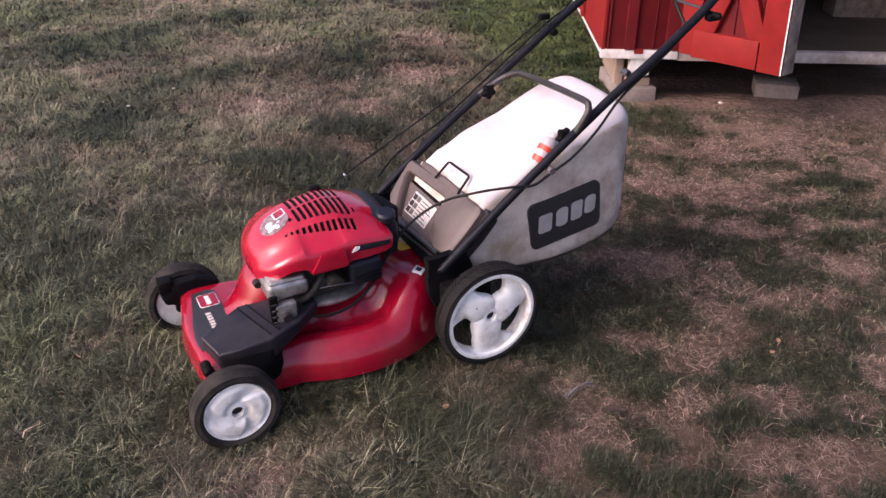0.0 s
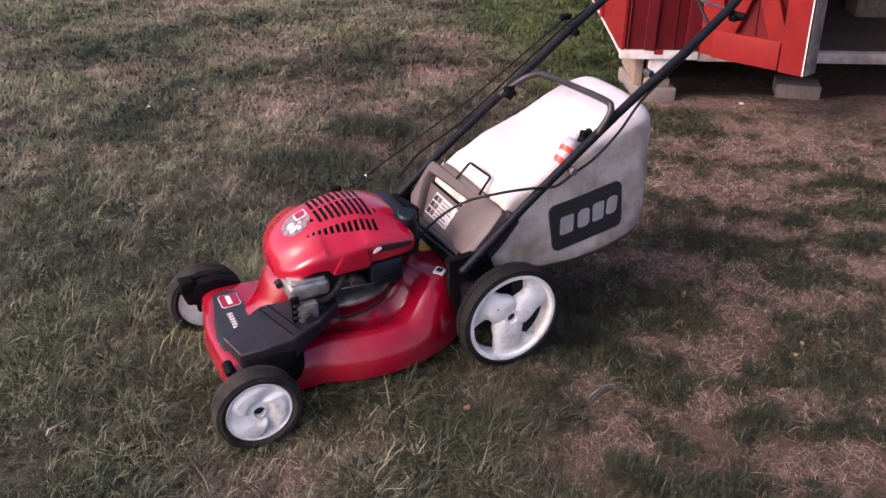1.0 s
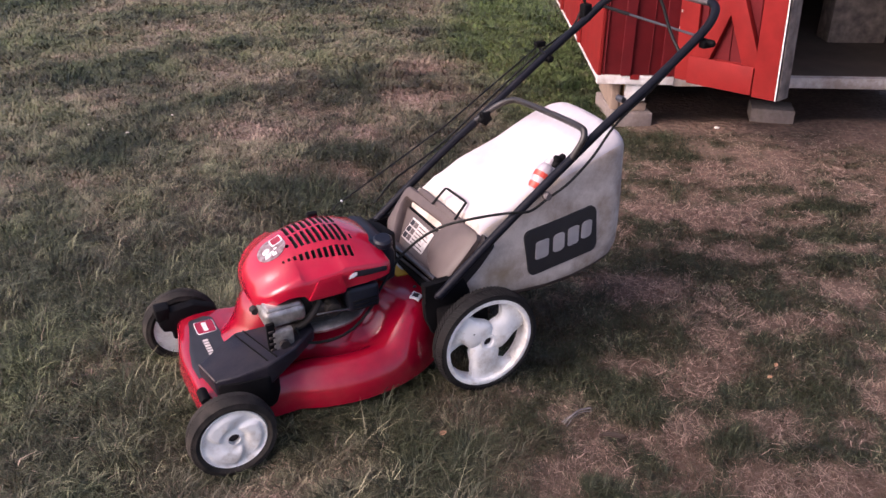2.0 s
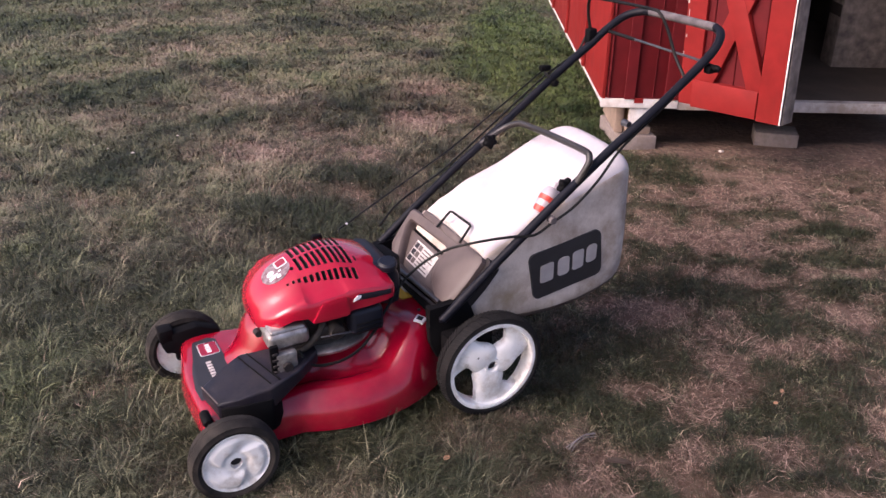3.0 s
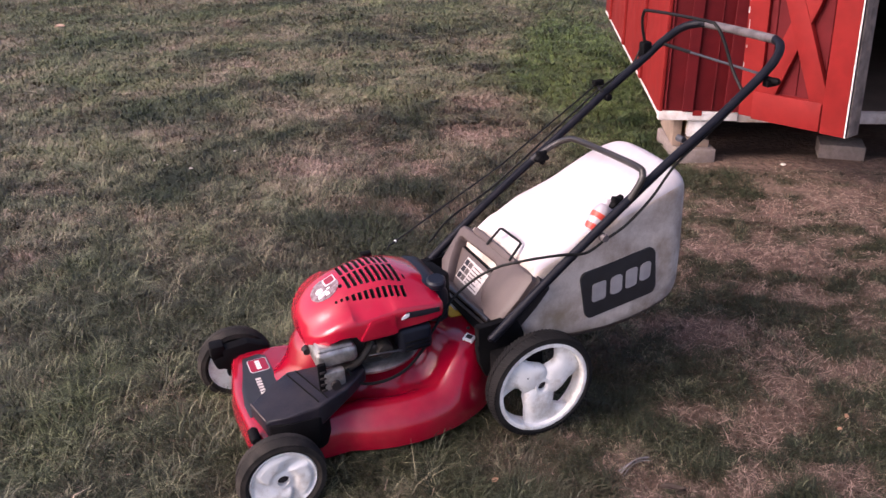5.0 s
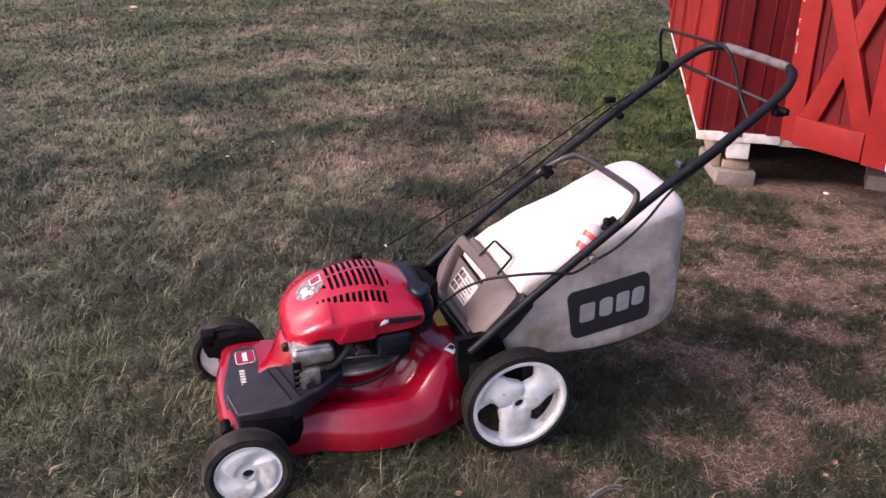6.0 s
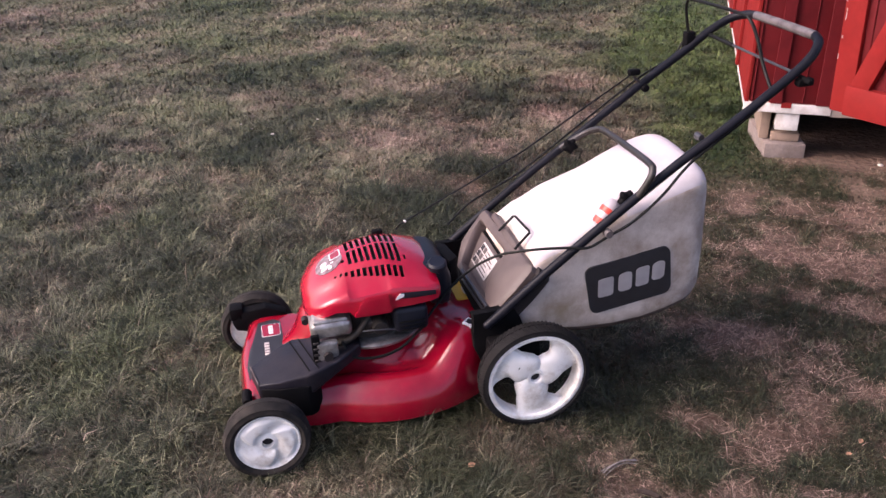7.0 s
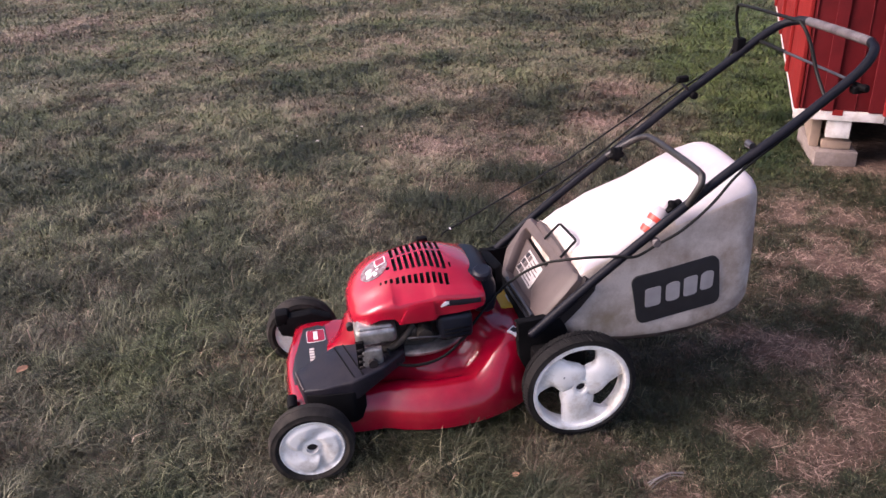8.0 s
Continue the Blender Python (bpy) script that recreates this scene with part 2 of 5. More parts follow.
def box(x0, x1, y0, y1, z0, z1, bevel=0.0, segs=2, bm=None, m=None):
    """A box, with rounded edges, optionally turned by m."""
    out = bm or bmesh.new()
    t = bmesh.new()
    c = ((x0 + x1) / 2, (y0 + y1) / 2, (z0 + z1) / 2)
    bmesh.ops.create_cube(t, size=1, matrix=Matrix.Translation(c) @ Matrix.Diagonal((abs(x1 - x0), abs(y1 - y0), abs(z1 - z0), 1)))
    if bevel:
        bmesh.ops.bevel(t, geom=t.edges[:], offset=bevel, segments=segs, profile=0.5, affect='EDGES')
    if m is not None:
        bmesh.ops.transform(t, matrix=m, verts=t.verts)
    me = bpy.data.meshes.new("tmp")
    t.to_mesh(me)
    t.free()
    out.from_mesh(me)
    bpy.data.meshes.remove(me)
    return out


def curve_points(pts, steps=8):
    """A smooth line through the points."""
    p = [Vector(q) for q in pts]
    p = [2 * p[0] - p[1]] + p + [2 * p[-1] - p[-2]]
    out = []
    for i in range(1, len(p) - 2):
        a, b, c, d = p[i - 1:i + 3]
        for k in range(steps):
            t = k / steps
            out.append(0.5 * ((2 * b) + (c - a) * t + (2 * a - 5 * b + 4 * c - d) * t * t + (3 * b - a - 3 * c + d) * t ** 3))
    return out + [p[-2]]


def tube(pts, r, n=10, steps=8, smooth=True, bm=None):
    """A round bar along a line."""
    line = curve_points(pts, steps) if smooth else [Vector(q) for q in pts]
    rings, up = [], None
    for i, q in enumerate(line):
        d = (line[min(i + 1, len(line) - 1)] - line[max(i - 1, 0)]).normalized()
        if up is None:
            up = d.orthogonal().normalized()
        up = (up - d * up.dot(d)).normalized()
        side = d.cross(up)
        rings.append([q + r * (math.cos(k * math.tau / n) * up + math.sin(k * math.tau / n) * side) for k in range(n)])
    return loft(rings, True, bm)


def lathe(profile, n=56, bm=None, c=(0, 0, 0)):
    """Turns (radius, height) about the y axis; the profile is a closed loop."""
    bm = bm or bmesh.new()
    rings = []
    for k in range(n):
        a = k * math.tau / n
        rings.append([bm.verts.new((c[0] + r * math.cos(a), c[1] + y, c[2] + r * math.sin(a))) for r, y in profile])
    m = len(profile)
    for k in range(n):
        a, b = rings[k], rings[(k + 1) % n]
        for i in range(m):
            bm.faces.new((a[i], a[(i + 1) % m], b[(i + 1) % m], b[i]))
    return bm


def prism(poly, z0, z1, bevel=0.0, segs=2):
    """A flat polygon in x, y raised from z0 to z1."""
    bm = bmesh.new()
    lo = [bm.verts.new((x, y, z0)) for x, y in poly]
    hi = [bm.verts.new((x, y, z1)) for x, y in poly]
    n = len(poly)
    bm.faces.new(lo[::-1])
    bm.faces.new(hi)
    for i in range(n):
        bm.faces.new((lo[i], lo[(i + 1) % n], hi[(i + 1) % n], hi[i]))
    if bevel:
        bmesh.ops.bevel(bm, geom=bm.edges[:], offset=bevel, segments=segs, profile=0.5, affect='EDGES')
    return bm


def rounded(x0, x1, y0, y1, r, k=5):
    """A rounded rectangle as a list of points."""
    out = []
    for cx, cy, a0 in ((x1 - r, y1 - r, 0), (x0 + r, y1 - r, 90), (x0 + r, y0 + r, 180), (x1 - r, y0 + r, 270)):
        for i in range(k + 1):
            a = radians(a0 + 90 * i / k)
            out.append((cx + r * math.cos(a), cy + r * math.sin(a)))
    return out


def draped(poly, surf, lift, steps=10):
    """A thin film with outline poly (u, v) laid on surf(u, v) -> point, normal."""
    bm = bmesh.new()
    c = (sum(p[0] for p in poly) / len(poly), sum(p[1] for p in poly) / len(poly))
    rings = []
    for k in range(steps, 0, -1):
        s = k / steps
        rings.append([(c[0] + (u - c[0]) * s, c[1] + (v - c[1]) * s) for u, v in poly])
    def at(u, v, d):
        p, nrm = surf(u, v)
        return Vector(p) + Vector(nrm) * d
    edge = [bm.verts.new(at(u, v, 0.0002)) for u, v in rings[0]]
    vs = [edge] + [[bm.verts.new(at(u, v, lift)) for u, v in ring] for ring in rings]
    mid = bm.verts.new(at(c[0], c[1], lift))
    n = len(poly)
    for a, b in zip(vs, vs[1:]):
        for i in range(n):
            bm.faces.new((a[i], a[(i + 1) % n], b[(i + 1) % n], b[i]))
    for i in range(n):
        bm.faces.new((vs[-1][i], vs[-1][(i + 1) % n], mid))
    return bm


def smooth(a, b, x):
    t = min(1.0, max(0.0, (x - a) / (b - a)))
    return t * t * (3 - 2 * t)


def lerp_table(rows, x):
    """Linear reading of a table of (x, values...) rows with falling x."""
    for a, b in zip(rows, rows[1:]):
        if x >= b[0]:
            t = (a[0] - x) / (a[0] - b[0])
            return [p + (q - p) * t for p, q in zip(a[1:], b[1:])]
    return list(rows[-1][1:])


# ---- the ground ----
LATTICE = np.random.RandomState(7).rand(256, 256)


def value_noise(x, y, scale, shift=0):
    x, y = np.asarray(x, float) * scale + 31.7 + shift * 17.3, np.asarray(y, float) * scale + 57.1 + shift * 9.1
    i, j = np.floor(x).astype(int), np.floor(y).astype(int)
    u, v = x - i, y - j
    u, v = u * u * (3 - 2 * u), v * v * (3 - 2 * v)
    g = lambda a, b: LATTICE[a % 256, b % 256]
    return (g(i, j) * (1 - u) + g(i + 1, j) * u) * (1 - v) + (g(i, j + 1) * (1 - u) + g(i + 1, j + 1) * u) * v


def step01(a, b, x):
    t = np.clip((x - a) / (b - a), 0, 1)
    return t * t * (3 - 2 * t)


# straw (+) and deep green (-) patches of the turf, one green one part shade: x, y, reach in x, reach in y, amount
WIDE = [(1.25, 3.2, 0.5, 0.5, 0.15), (0.45, 4.6, 0.28, 0.28, -0.6), (0.4, 5.3, 0.32, 0.32, -0.6), (0.45, 6.2, 0.4, 0.4, -0.55), (0.6, 3.8, 0.22, 0.22, -0.6), (-1.7, 4.9, 0.4, 0.4, 0.1)]
# the first of these also paints the shade beside bag and rear wheel
NEAR_GREEN_SHADE = [(0.48, 2.06, 0.18, 0.12, -0.6), (0.34, 1.9, 0.11, 0.09, -0.5), (0.49, 1.82, 0.07, 0.05, -0.35), (0.52, 1.74, 0.1, 0.07, -0.5), (0.77, 1.79, 0.07, 0.07, -0.6), (0.95, 1.8, 0.06, 0.08, -0.55), (0.68, 1.72, 0.04, 0.03, -0.3),
              (0.72, 1.57, 0.11, 0.07, -0.5), (0.91, 1.62, 0.08, 0.08, -0.5), (0.39, 1.41, 0.09, 0.06, -0.6), (0.56, 1.36, 0.09, 0.04, -0.5), (1.01, 1.98, 0.17, 0.07, -0.35), (0.75, 1.38, 0.07, 0.03, -0.3), (0.2, 1.66, 0.05, 0.07, -0.4),
              (0.46, 1.52, 0.05, 0.04, -0.3), (-0.02, 1.53, 0.1, 0.11, -0.55), (0.97, 2.28, 0.08, 0.07, -0.35), (1.16, 2.07, 0.08, 0.05, -0.25)]
NEAR_STRAW = [(0.49, 1.92, 0.11, 0.04, 0.5), (0.33, 1.68, 0.07, 0.04, 0.4), (0.72, 1.89, 0.06, 0.08, 0.5), (0.65, 1.79, 0.07, 0.04, 0.4), (0.36, 1.54, 0.1, 0.08, 0.45), (0.58, 1.57, 0.05, 0.1, 0.6), (0.82, 1.68, 0.15, 0.04, 0.45),
              (0.84, 1.46, 0.11, 0.07, 0.55), (0.49, 1.45, 0.06, 0.04, 0.4), (0.22, 1.44, 0.1, 0.09, 0.45), (1.17, 1.96, 0.05, 0.07, 0.5), (1.1, 1.78, 0.06, 0.05, 0.4), (1, 2.12, 0.16, 0.06, 0.35), (0.77, 2.06, 0.06, 0.05, 0.45),
              (0.65, 2.34, 0.12, 0.09, 0.5), (1.23, 2.33, 0.08, 0.07, 0.5), (0.69, 1.46, 0.05, 0.05, 0.3), (-0.18, 1.5, 0.09, 0.07, 0.35), (-0.45, 1.35, 0.13, 0.05, 0.5)]
YARD = [(0.97, 3.58, 0.15, 0.18, -0.5), (0.8, 3.18, 0.12, 0.04, -0.4), (1.27, 3.12, 0.14, 0.05, -0.4), (1.41, 2.97, 0.16, 0.07, -0.5), (0.71, 2.74, 0.04, 0.12, -0.35), (1.13, 2.69, 0.07, 0.08, -0.4), (1.43, 2.73, 0.12, 0.07, -0.45),
        (0.96, 2.71, 0.05, 0.05, -0.3), (0.64, 2.48, 0.11, 0.07, -0.45), (0.81, 2.52, 0.09, 0.07, -0.4), (1.33, 2.52, 0.11, 0.06, -0.4), (0.89, 3.28, 0.09, 0.04, 0.3), (0.77, 2.93, 0.12, 0.07, 0.5), (0.98, 2.9, 0.16, 0.11, 0.3),
        (1.1, 2.83, 0.13, 0.05, 0.4), (0.98, 2.62, 0.16, 0.06, 0.3), (1.33, 2.64, 0.12, 0.05, 0.4), (0.9, 2.41, 0.07, 0.04, -0.25)]
LAWN = [(-1.97, 4.55, 0.15, 0.24, -0.45), (-1.84, 4.81, 0.13, 0.15, -0.35), (-1.18, 4.03, 0.11, 0.13, -0.3), (-1.47, 3.36, 0.1, 0.14, -0.45), (-1.49, 2.82, 0.12, 0.15, -0.35), (-0.67, 3.02, 0.18, 0.07, -0.7), (-0.46, 3.42, 0.08, 0.09, -0.6),
        (-1.34, 3.97, 0.16, 0.07, -0.3), (-1.09, 3.71, 0.08, 0.14, 0.4), (-0.91, 3.6, 0.12, 0.18, 0.45), (-0.67, 3.26, 0.1, 0.08, 0.45), (-0.45, 3.7, 0.13, 0.11, 0.5), (-0.4, 3.23, 0.1, 0.08, 0.6), (-0.18, 4.63, 0.14, 0.23, 0.4),
        (-0.15, 4.19, 0.23, 0.13, 0.35), (-0.62, 4.02, 0.11, 0.09, 0.35), (-1.4, 3.06, 0.07, 0.07, 0.35), (0.17, 4.03, 0.08, 0.09, 0.3), (-0.14, 3.21, 0.07, 0.11, 0.3)]
FAR_LAWN = [(-2.14, 3.16, 0.1, 0.07, -0.5), (-2.01, 3.3, 0.11, 0.07, 0.5), (-2, 3.04, 0.11, 0.05, 0.35), (-3.39, 4.57, 0.23, 0.22, -0.3), (-1.81, 4.76, 0.25, 0.24, -0.35), (-1.38, 3.06, 0.1, 0.06, 0.3), (-4.51, 5.32, 0.28, 0.55, 0.3),
            (-3.85, 5.26, 0.22, 0.28, 0.35), (-1.94, 5.66, 0.25, 0.18, 0.3), (-3.04, 5.82, 0.27, 0.25, -0.3), (-1.37, 3.26, 0.13, 0.08, -0.35), (-1.42, 2.14, 0.15, 0.07, 0.28), (-1.49, 1.84, 0.11, 0.1, 0.25), (-1.16, 1.77, 0.15, 0.18, -0.25),
            (-0.77, 2.32, 0.11, 0.16, -0.2), (-1.68, 1.89, 0.09, 0.07, 0.25), (-1.93, 2.47, 0.18, 0.17, -0.2)]
PATCHES = WIDE + NEAR_GREEN_SHADE + NEAR_STRAW + YARD + LAWN + FAR_LAWN


def swaths(x, y):
    """Faint mowing bands across the open lawn."""
    return np.sin((0.8 * y - 0.6 * x) * 6.0 + 3.0 * value_noise(x, y, 0.8, 8)) * step01(0.3, -0.5, x)


def patches(x, y, straw, green):
    """The sum of the patches, with ragged outlines, straw ones and green ones weighed apart."""
    fray = 1.5 * (value_noise(x, y, 11, 61) - 0.5) + 1.2 * (value_noise(x, y, 26, 62) - 0.5) + 0.7 * (value_noise(x, y, 60, 63) - 0.5)
    total = np.zeros_like(x)
    for px, py, rx, ry, a in PATCHES:
        d = np.clip((0.72 if a > 0 else 1.0) * (((x - px) / rx) ** 2 + ((y - py) / ry) ** 2) + fray, 0, 40)
        total = total + a * (straw if a > 0 else green) * np.exp(-d ** 1.4)
    return total


def dryness(x, y):
    """0 for green turf, 1 for straw."""
    wob = 0.12 * (value_noise(x, y, 3.1, 5) - 0.5)
    right = step01(-0.12, 0.45, x + wob + 0.35 * step01(2.6, 3.4, y) * -1.0) * step01(4.1, 3.6, y)
    d = 0.17 + 0.40 * (value_noise(x, y, 2.2) - 0.5) + 0.50 * (value_noise(x, y, 6.5, 1) - 0.5) + 0.50 * (value_noise(x, y, 19, 2) - 0.5)
    mats = 0.47 + 0.35 * (value_noise(x, y, 6.5, 21) - 0.5) + 0.6 * (value_noise(x, y, 14.0, 22) - 0.5) + 0.7 * (value_noise(x, y, 30, 23) - 0.5)
    d = d + 0.10 * np.exp(-((x + 0.5) / 0.9) ** 2 - ((y - 3.9) / 0.9) ** 2)
    d = d + right * (mats - d) + patches(x, y, 1.15, 1.25)
    d = d - 0.06 * right + 0.20 * step01(0.95, 1.25, x) * step01(2.9, 3.3, y) * step01(4.1, 3.6, y)
    d = d + 0.45 * right * (step01(0.30, 0.78, d) - d)
    return np.clip(d + 0.10 * swaths(x, y), 0, 1)


def lushness(x, y):
    """The deep green strip by the shed's side, and faint green elsewhere."""
    strip = step01(-0.05, 0.30, x + 0.5 * (value_noise(x, y, 2.0, 31) - 0.5)) * step01(3.75, 4.15, y) * step01(9.0, 7.0, y)
    tufts = 0.7 * np.exp(-((x - 0.60) ** 2 + (y - 3.80) ** 2) / 0.045)
    far = 0.16 * step01(3.2, 6.0, np.hypot(x, y)) * step01(1.2, 0.2, x)
    return np.clip(0.70 * strip + tufts + far + 0.5 * (value_noise(x, y, 3.0, 32) - 0.45) * step01(0.2, -0.4, x), 0, 1)


def bareness(x, y):
    """Trodden earth before the shed and beneath it."""
    wob = 0.5 * (value_noise(x, y, 2.5, 3) - 0.5) + 0.25 * (value_noise(x, y, 9, 4) - 0.5)
    a = step01(3.50, 3.90, y + 1.5 * wob + 0.16 * step01(0.95, 1.35, x)) * step01(0.62, 1.02, x + 0.4 * wob)
    b = 0.8 * step01(0.74, 0.86, x + 0.15 * wob) * step01(3.9, 4.3, y) * step01(7.0, 6.4, y)
    return np.clip(np.maximum(a, b), 0, 1)


def ground_z(x, y):
    z = -0.030 - 0.05 * step01(0.75, 0.95, x) * step01(3.95, 4.25, y) + 0.020 * (value_noise(x, y, 1.6, 6) - 0.5) + 0.016 * (value_noise(x, y, 6, 7) - 0.5)
    for px, py, zz in ((-0.449, 1.487, -0.048), (-0.70, 1.95, -0.048), (0.119, 1.79, -0.024), (-0.13, 2.27, -0.024)):
        w = np.exp(-((x - px) ** 2 + (y - py) ** 2) / 0.02)
        z = z * (1 - w) + zz * w
    return z


def far_steps(lo, hi, fine):
    inner = np.arange(lo, hi + 1e-6, fine)
    out = np.concatenate([np.full(40, fine * 3), fine * 3 * 1.35 ** np.arange(1, 32)])
    out = np.cumsum(out)
    out = out[out < 900]
    return np.concatenate([lo - out[::-1], inner, hi + out])


gx, gy = far_steps(-5.0, 3.2, 0.05), far_steps(-1.5, 7.5, 0.05)
GX, GY = np.meshgrid(gx, gy)
near = step01(14, 8, np.hypot(GX, GY))
co = np.stack([GX, GY, ground_z(GX, GY) * near - 0.03 * (1 - near)], -1).reshape(-1, 3)
nx, ny = len(gx), len(gy)
idx = (np.arange(ny - 1)[:, None] * nx + np.arange(nx - 1)[None, :]).ravel()
quads = np.stack([idx, idx + 1, idx + nx + 1, idx + nx], -1)


def raw_mesh(name, verts, faces, corners, mat, attrs):
    me = bpy.data.meshes.new(name)
    me.vertices.add(len(verts))
    me.vertices.foreach_set("co", np.asarray(verts, np.float32).ravel())
    me.loops.add(len(faces) * corners)
    me.loops.foreach_set("vertex_index", np.asarray(faces, np.int32).ravel())
    me.polygons.add(len(faces))
    me.polygons.foreach_set("loop_start", np.arange(0, len(faces) * corners, corners, dtype=np.int32))
    me.update(calc_edges=True)
    for key, values in attrs.items():
        at = me.attributes.new(key, 'FLOAT', 'POINT')
        at.data.foreach_set("value", np.asarray(values, np.float32).ravel())
    me.materials.append(mat)
    return new(name, me)


fx, fy = co[:, 0], co[:, 1]
ground = raw_mesh("ground", co, quads, 4, SOIL, {"dry": np.clip(np.maximum(dryness(fx, fy), 0.9 * bareness(fx, fy)), 0, 1), "tone": np.clip(0.75 * value_noise(fx, fy, 12, 9) + 0.5 * step01(2.0, 3.6, np.hypot(fx, fy)), 0, 1), "lush": lushness(fx, fy) * (1 - bareness(fx, fy))})
ground.data.shade_smooth()
tagged(ground, "uneven lawn soil with dry thatch and bare earth", "lawn", kind="structure")


def grass(name, count, seed, near_r, far_r, label, straws=False, first=-36, sweep=88, wide=1.0):
    """Single blades, each bent once, thick on the ground near by and sparser far off."""
    rs = np.random.RandomState(seed)
    r = near_r * (far_r / near_r) ** (rs.rand(count) ** 0.88)
    a = radians(first) + radians(sweep) * rs.rand(count)
    x, y = -r * np.sin(a), r * np.cos(a)
    d = dryness(x, y)
    bare = bareness(x, y)
    keep = rs.rand(count) > (0.55 if straws else 0.93) * bare
    keep &= ~((x > 0.85) & (y > 3.95))
    keep &= rs.rand(count) > (0.92 * step01(0.62, 0.25, d) if straws else 0.45 * step01(0.45, 0.9, d))
    x, y, r, d, bare = x[keep], y[keep], r[keep], d[keep], bare[keep]
    n = len(x)
    clump = 0.6 * value_noise(x, y, 14, 11) + 0.4 * value_noise(x, y, 5, 16)
    blade_dry = np.clip(d + 0.45 * (rs.rand(n) - 0.5), 0, 1)
    dead = rs.rand(n) < 0.06 + 0.75 * d ** 1.5
    blade_dry = np.where(dead, np.clip(blade_dry + 0.45, 0, 1), blade_dry * 0.45)
    h = (0.036 + 0.050 * rs.rand(n)) * (0.45 + 1.1 * clump) * (1 - 0.40 * blade_dry)
    h *= np.where(rs.rand(n) < 0.04, 1.5, 1.0)
    if straws:
        tuft = rs.rand(n) < 0.004
        x, y = np.where(tuft, 0.325 + 0.04 * rs.randn(n), x), np.where(tuft, 1.70 + 0.018 * rs.randn(n), y)
        h = 0.012 + 0.050 * rs.rand(n) ** 1.5
        blade_dry = np.clip(0.75 + 0.4 * rs.rand(n), 0, 1)
        dead = np.ones(n, bool)
    h *= 1 - 0.5 * bare
    if not straws:
        h *= 0.75 + 0.55 * value_noise(x, y, 22, 41)
    for px, py in ((-0.449, 1.487), (0.119, 1.79)):
        h = h * (1 - 0.5 * np.exp(-((x - px) ** 2 + (y - py) ** 2) / 0.012))
    away = step01(2.0, 5.0, r)
    right = step01(-0.1, 0.55, x) * step01(5.0, 3.5, y)
    w = (0.0005 + 0.0007 * rs.rand(n)) * np.clip(r / 2.0, 1.2, 3.0) * wide * (1 - 0.2 * right) * (0.82 if straws else 1.2)
    h = h * (1 - (0.0 if straws else 0.52) * right) * (1 - 0.25 * away)
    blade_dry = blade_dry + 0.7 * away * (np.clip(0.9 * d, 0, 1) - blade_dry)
    lean = (np.radians(88 - 16 * rs.rand(n) ** 2) if straws else np.radians(42 + 44 * rs.rand(n) + 10 * blade_dry * rs.rand(n) + 10 * right * (0.3 + d) + 6 * away))
    az = rs.rand(n) * math.tau + 0.0
    comb = 0.9 * value_noise(x, y, 1.4, 12) * math.tau
    az = np.where(rs.rand(n) < 0.12, comb, az)
    tuft_way = value_noise(x, y, 15, 71) * 2 * math.tau + 0.75 * rs.randn(n)
    az = np.where(rs.rand(n) < 0.62, tuft_way, az) if not straws else az
    dx, dy = np.cos(az), np.sin(az)
    z0 = ground_z(x, y) + (0.006 * rs.rand(n) + 0.004 if straws else -0.002)
    sx, sy = -dy * w, dx * w
    l1, l2 = (lean, lean * 1.04) if straws else (lean * 0.62, np.minimum(lean * 1.55, 1.80))
    mx, mz = np.sin(l1) * h * 0.55, np.cos(l1) * h * 0.55
    tx, tz = mx + np.sin(l2) * h * 0.5, mz + np.cos(l2) * h * 0.5
    turn = az + (0.85 if straws else 0.30) * rs.randn(n)
    ex, ey = dx * mx + np.cos(turn) * (tx - mx), dy * mx + np.sin(turn) * (tx - mx)
    v = np.empty((n, 5, 3))
    v[:, 0] = np.stack([x - sx, y - sy, z0], -1)
    v[:, 1] = np.stack([x + sx, y + sy, z0], -1)
    v[:, 2] = np.stack([x + dx * mx + sx * 0.8, y + dy * mx + sy * 0.8, z0 + mz], -1)
    v[:, 3] = np.stack([x + dx * mx - sx * 0.8, y + dy * mx - sy * 0.8, z0 + mz], -1)
    v[:, 4] = np.stack([x + ex, y + ey, z0 + tz], -1)
    b = np.arange(n)[:, None] * 5
    tris = np.concatenate([b + [0, 1, 2], b + [0, 2, 3], b + [3, 2, 4]])
    own = 1.35 * rs.rand(n) ** 3.2
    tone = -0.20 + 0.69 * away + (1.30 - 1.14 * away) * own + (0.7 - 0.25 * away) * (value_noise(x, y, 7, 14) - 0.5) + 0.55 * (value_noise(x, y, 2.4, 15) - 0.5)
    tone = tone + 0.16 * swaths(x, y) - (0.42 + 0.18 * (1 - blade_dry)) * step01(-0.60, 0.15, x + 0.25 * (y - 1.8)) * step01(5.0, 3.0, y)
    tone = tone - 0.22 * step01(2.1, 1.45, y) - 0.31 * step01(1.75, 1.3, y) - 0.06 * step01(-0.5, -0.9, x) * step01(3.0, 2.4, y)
    tufts = 0.95 * (value_noise(x, y, 17, 51) - 0.5) + 1.15 * (value_noise(x, y, 34, 52) - 0.5) + 0.70 * (value_noise(x, y, 62, 53) - 0.5)
    tone = tone - 0.03 + (1 - 0.40 * away) * tufts
    tone = tone + patches(x, y, 0.1, 0.9) * step01(4.6, 4.2, y)
    tone = np.clip(tone, 0, 1)
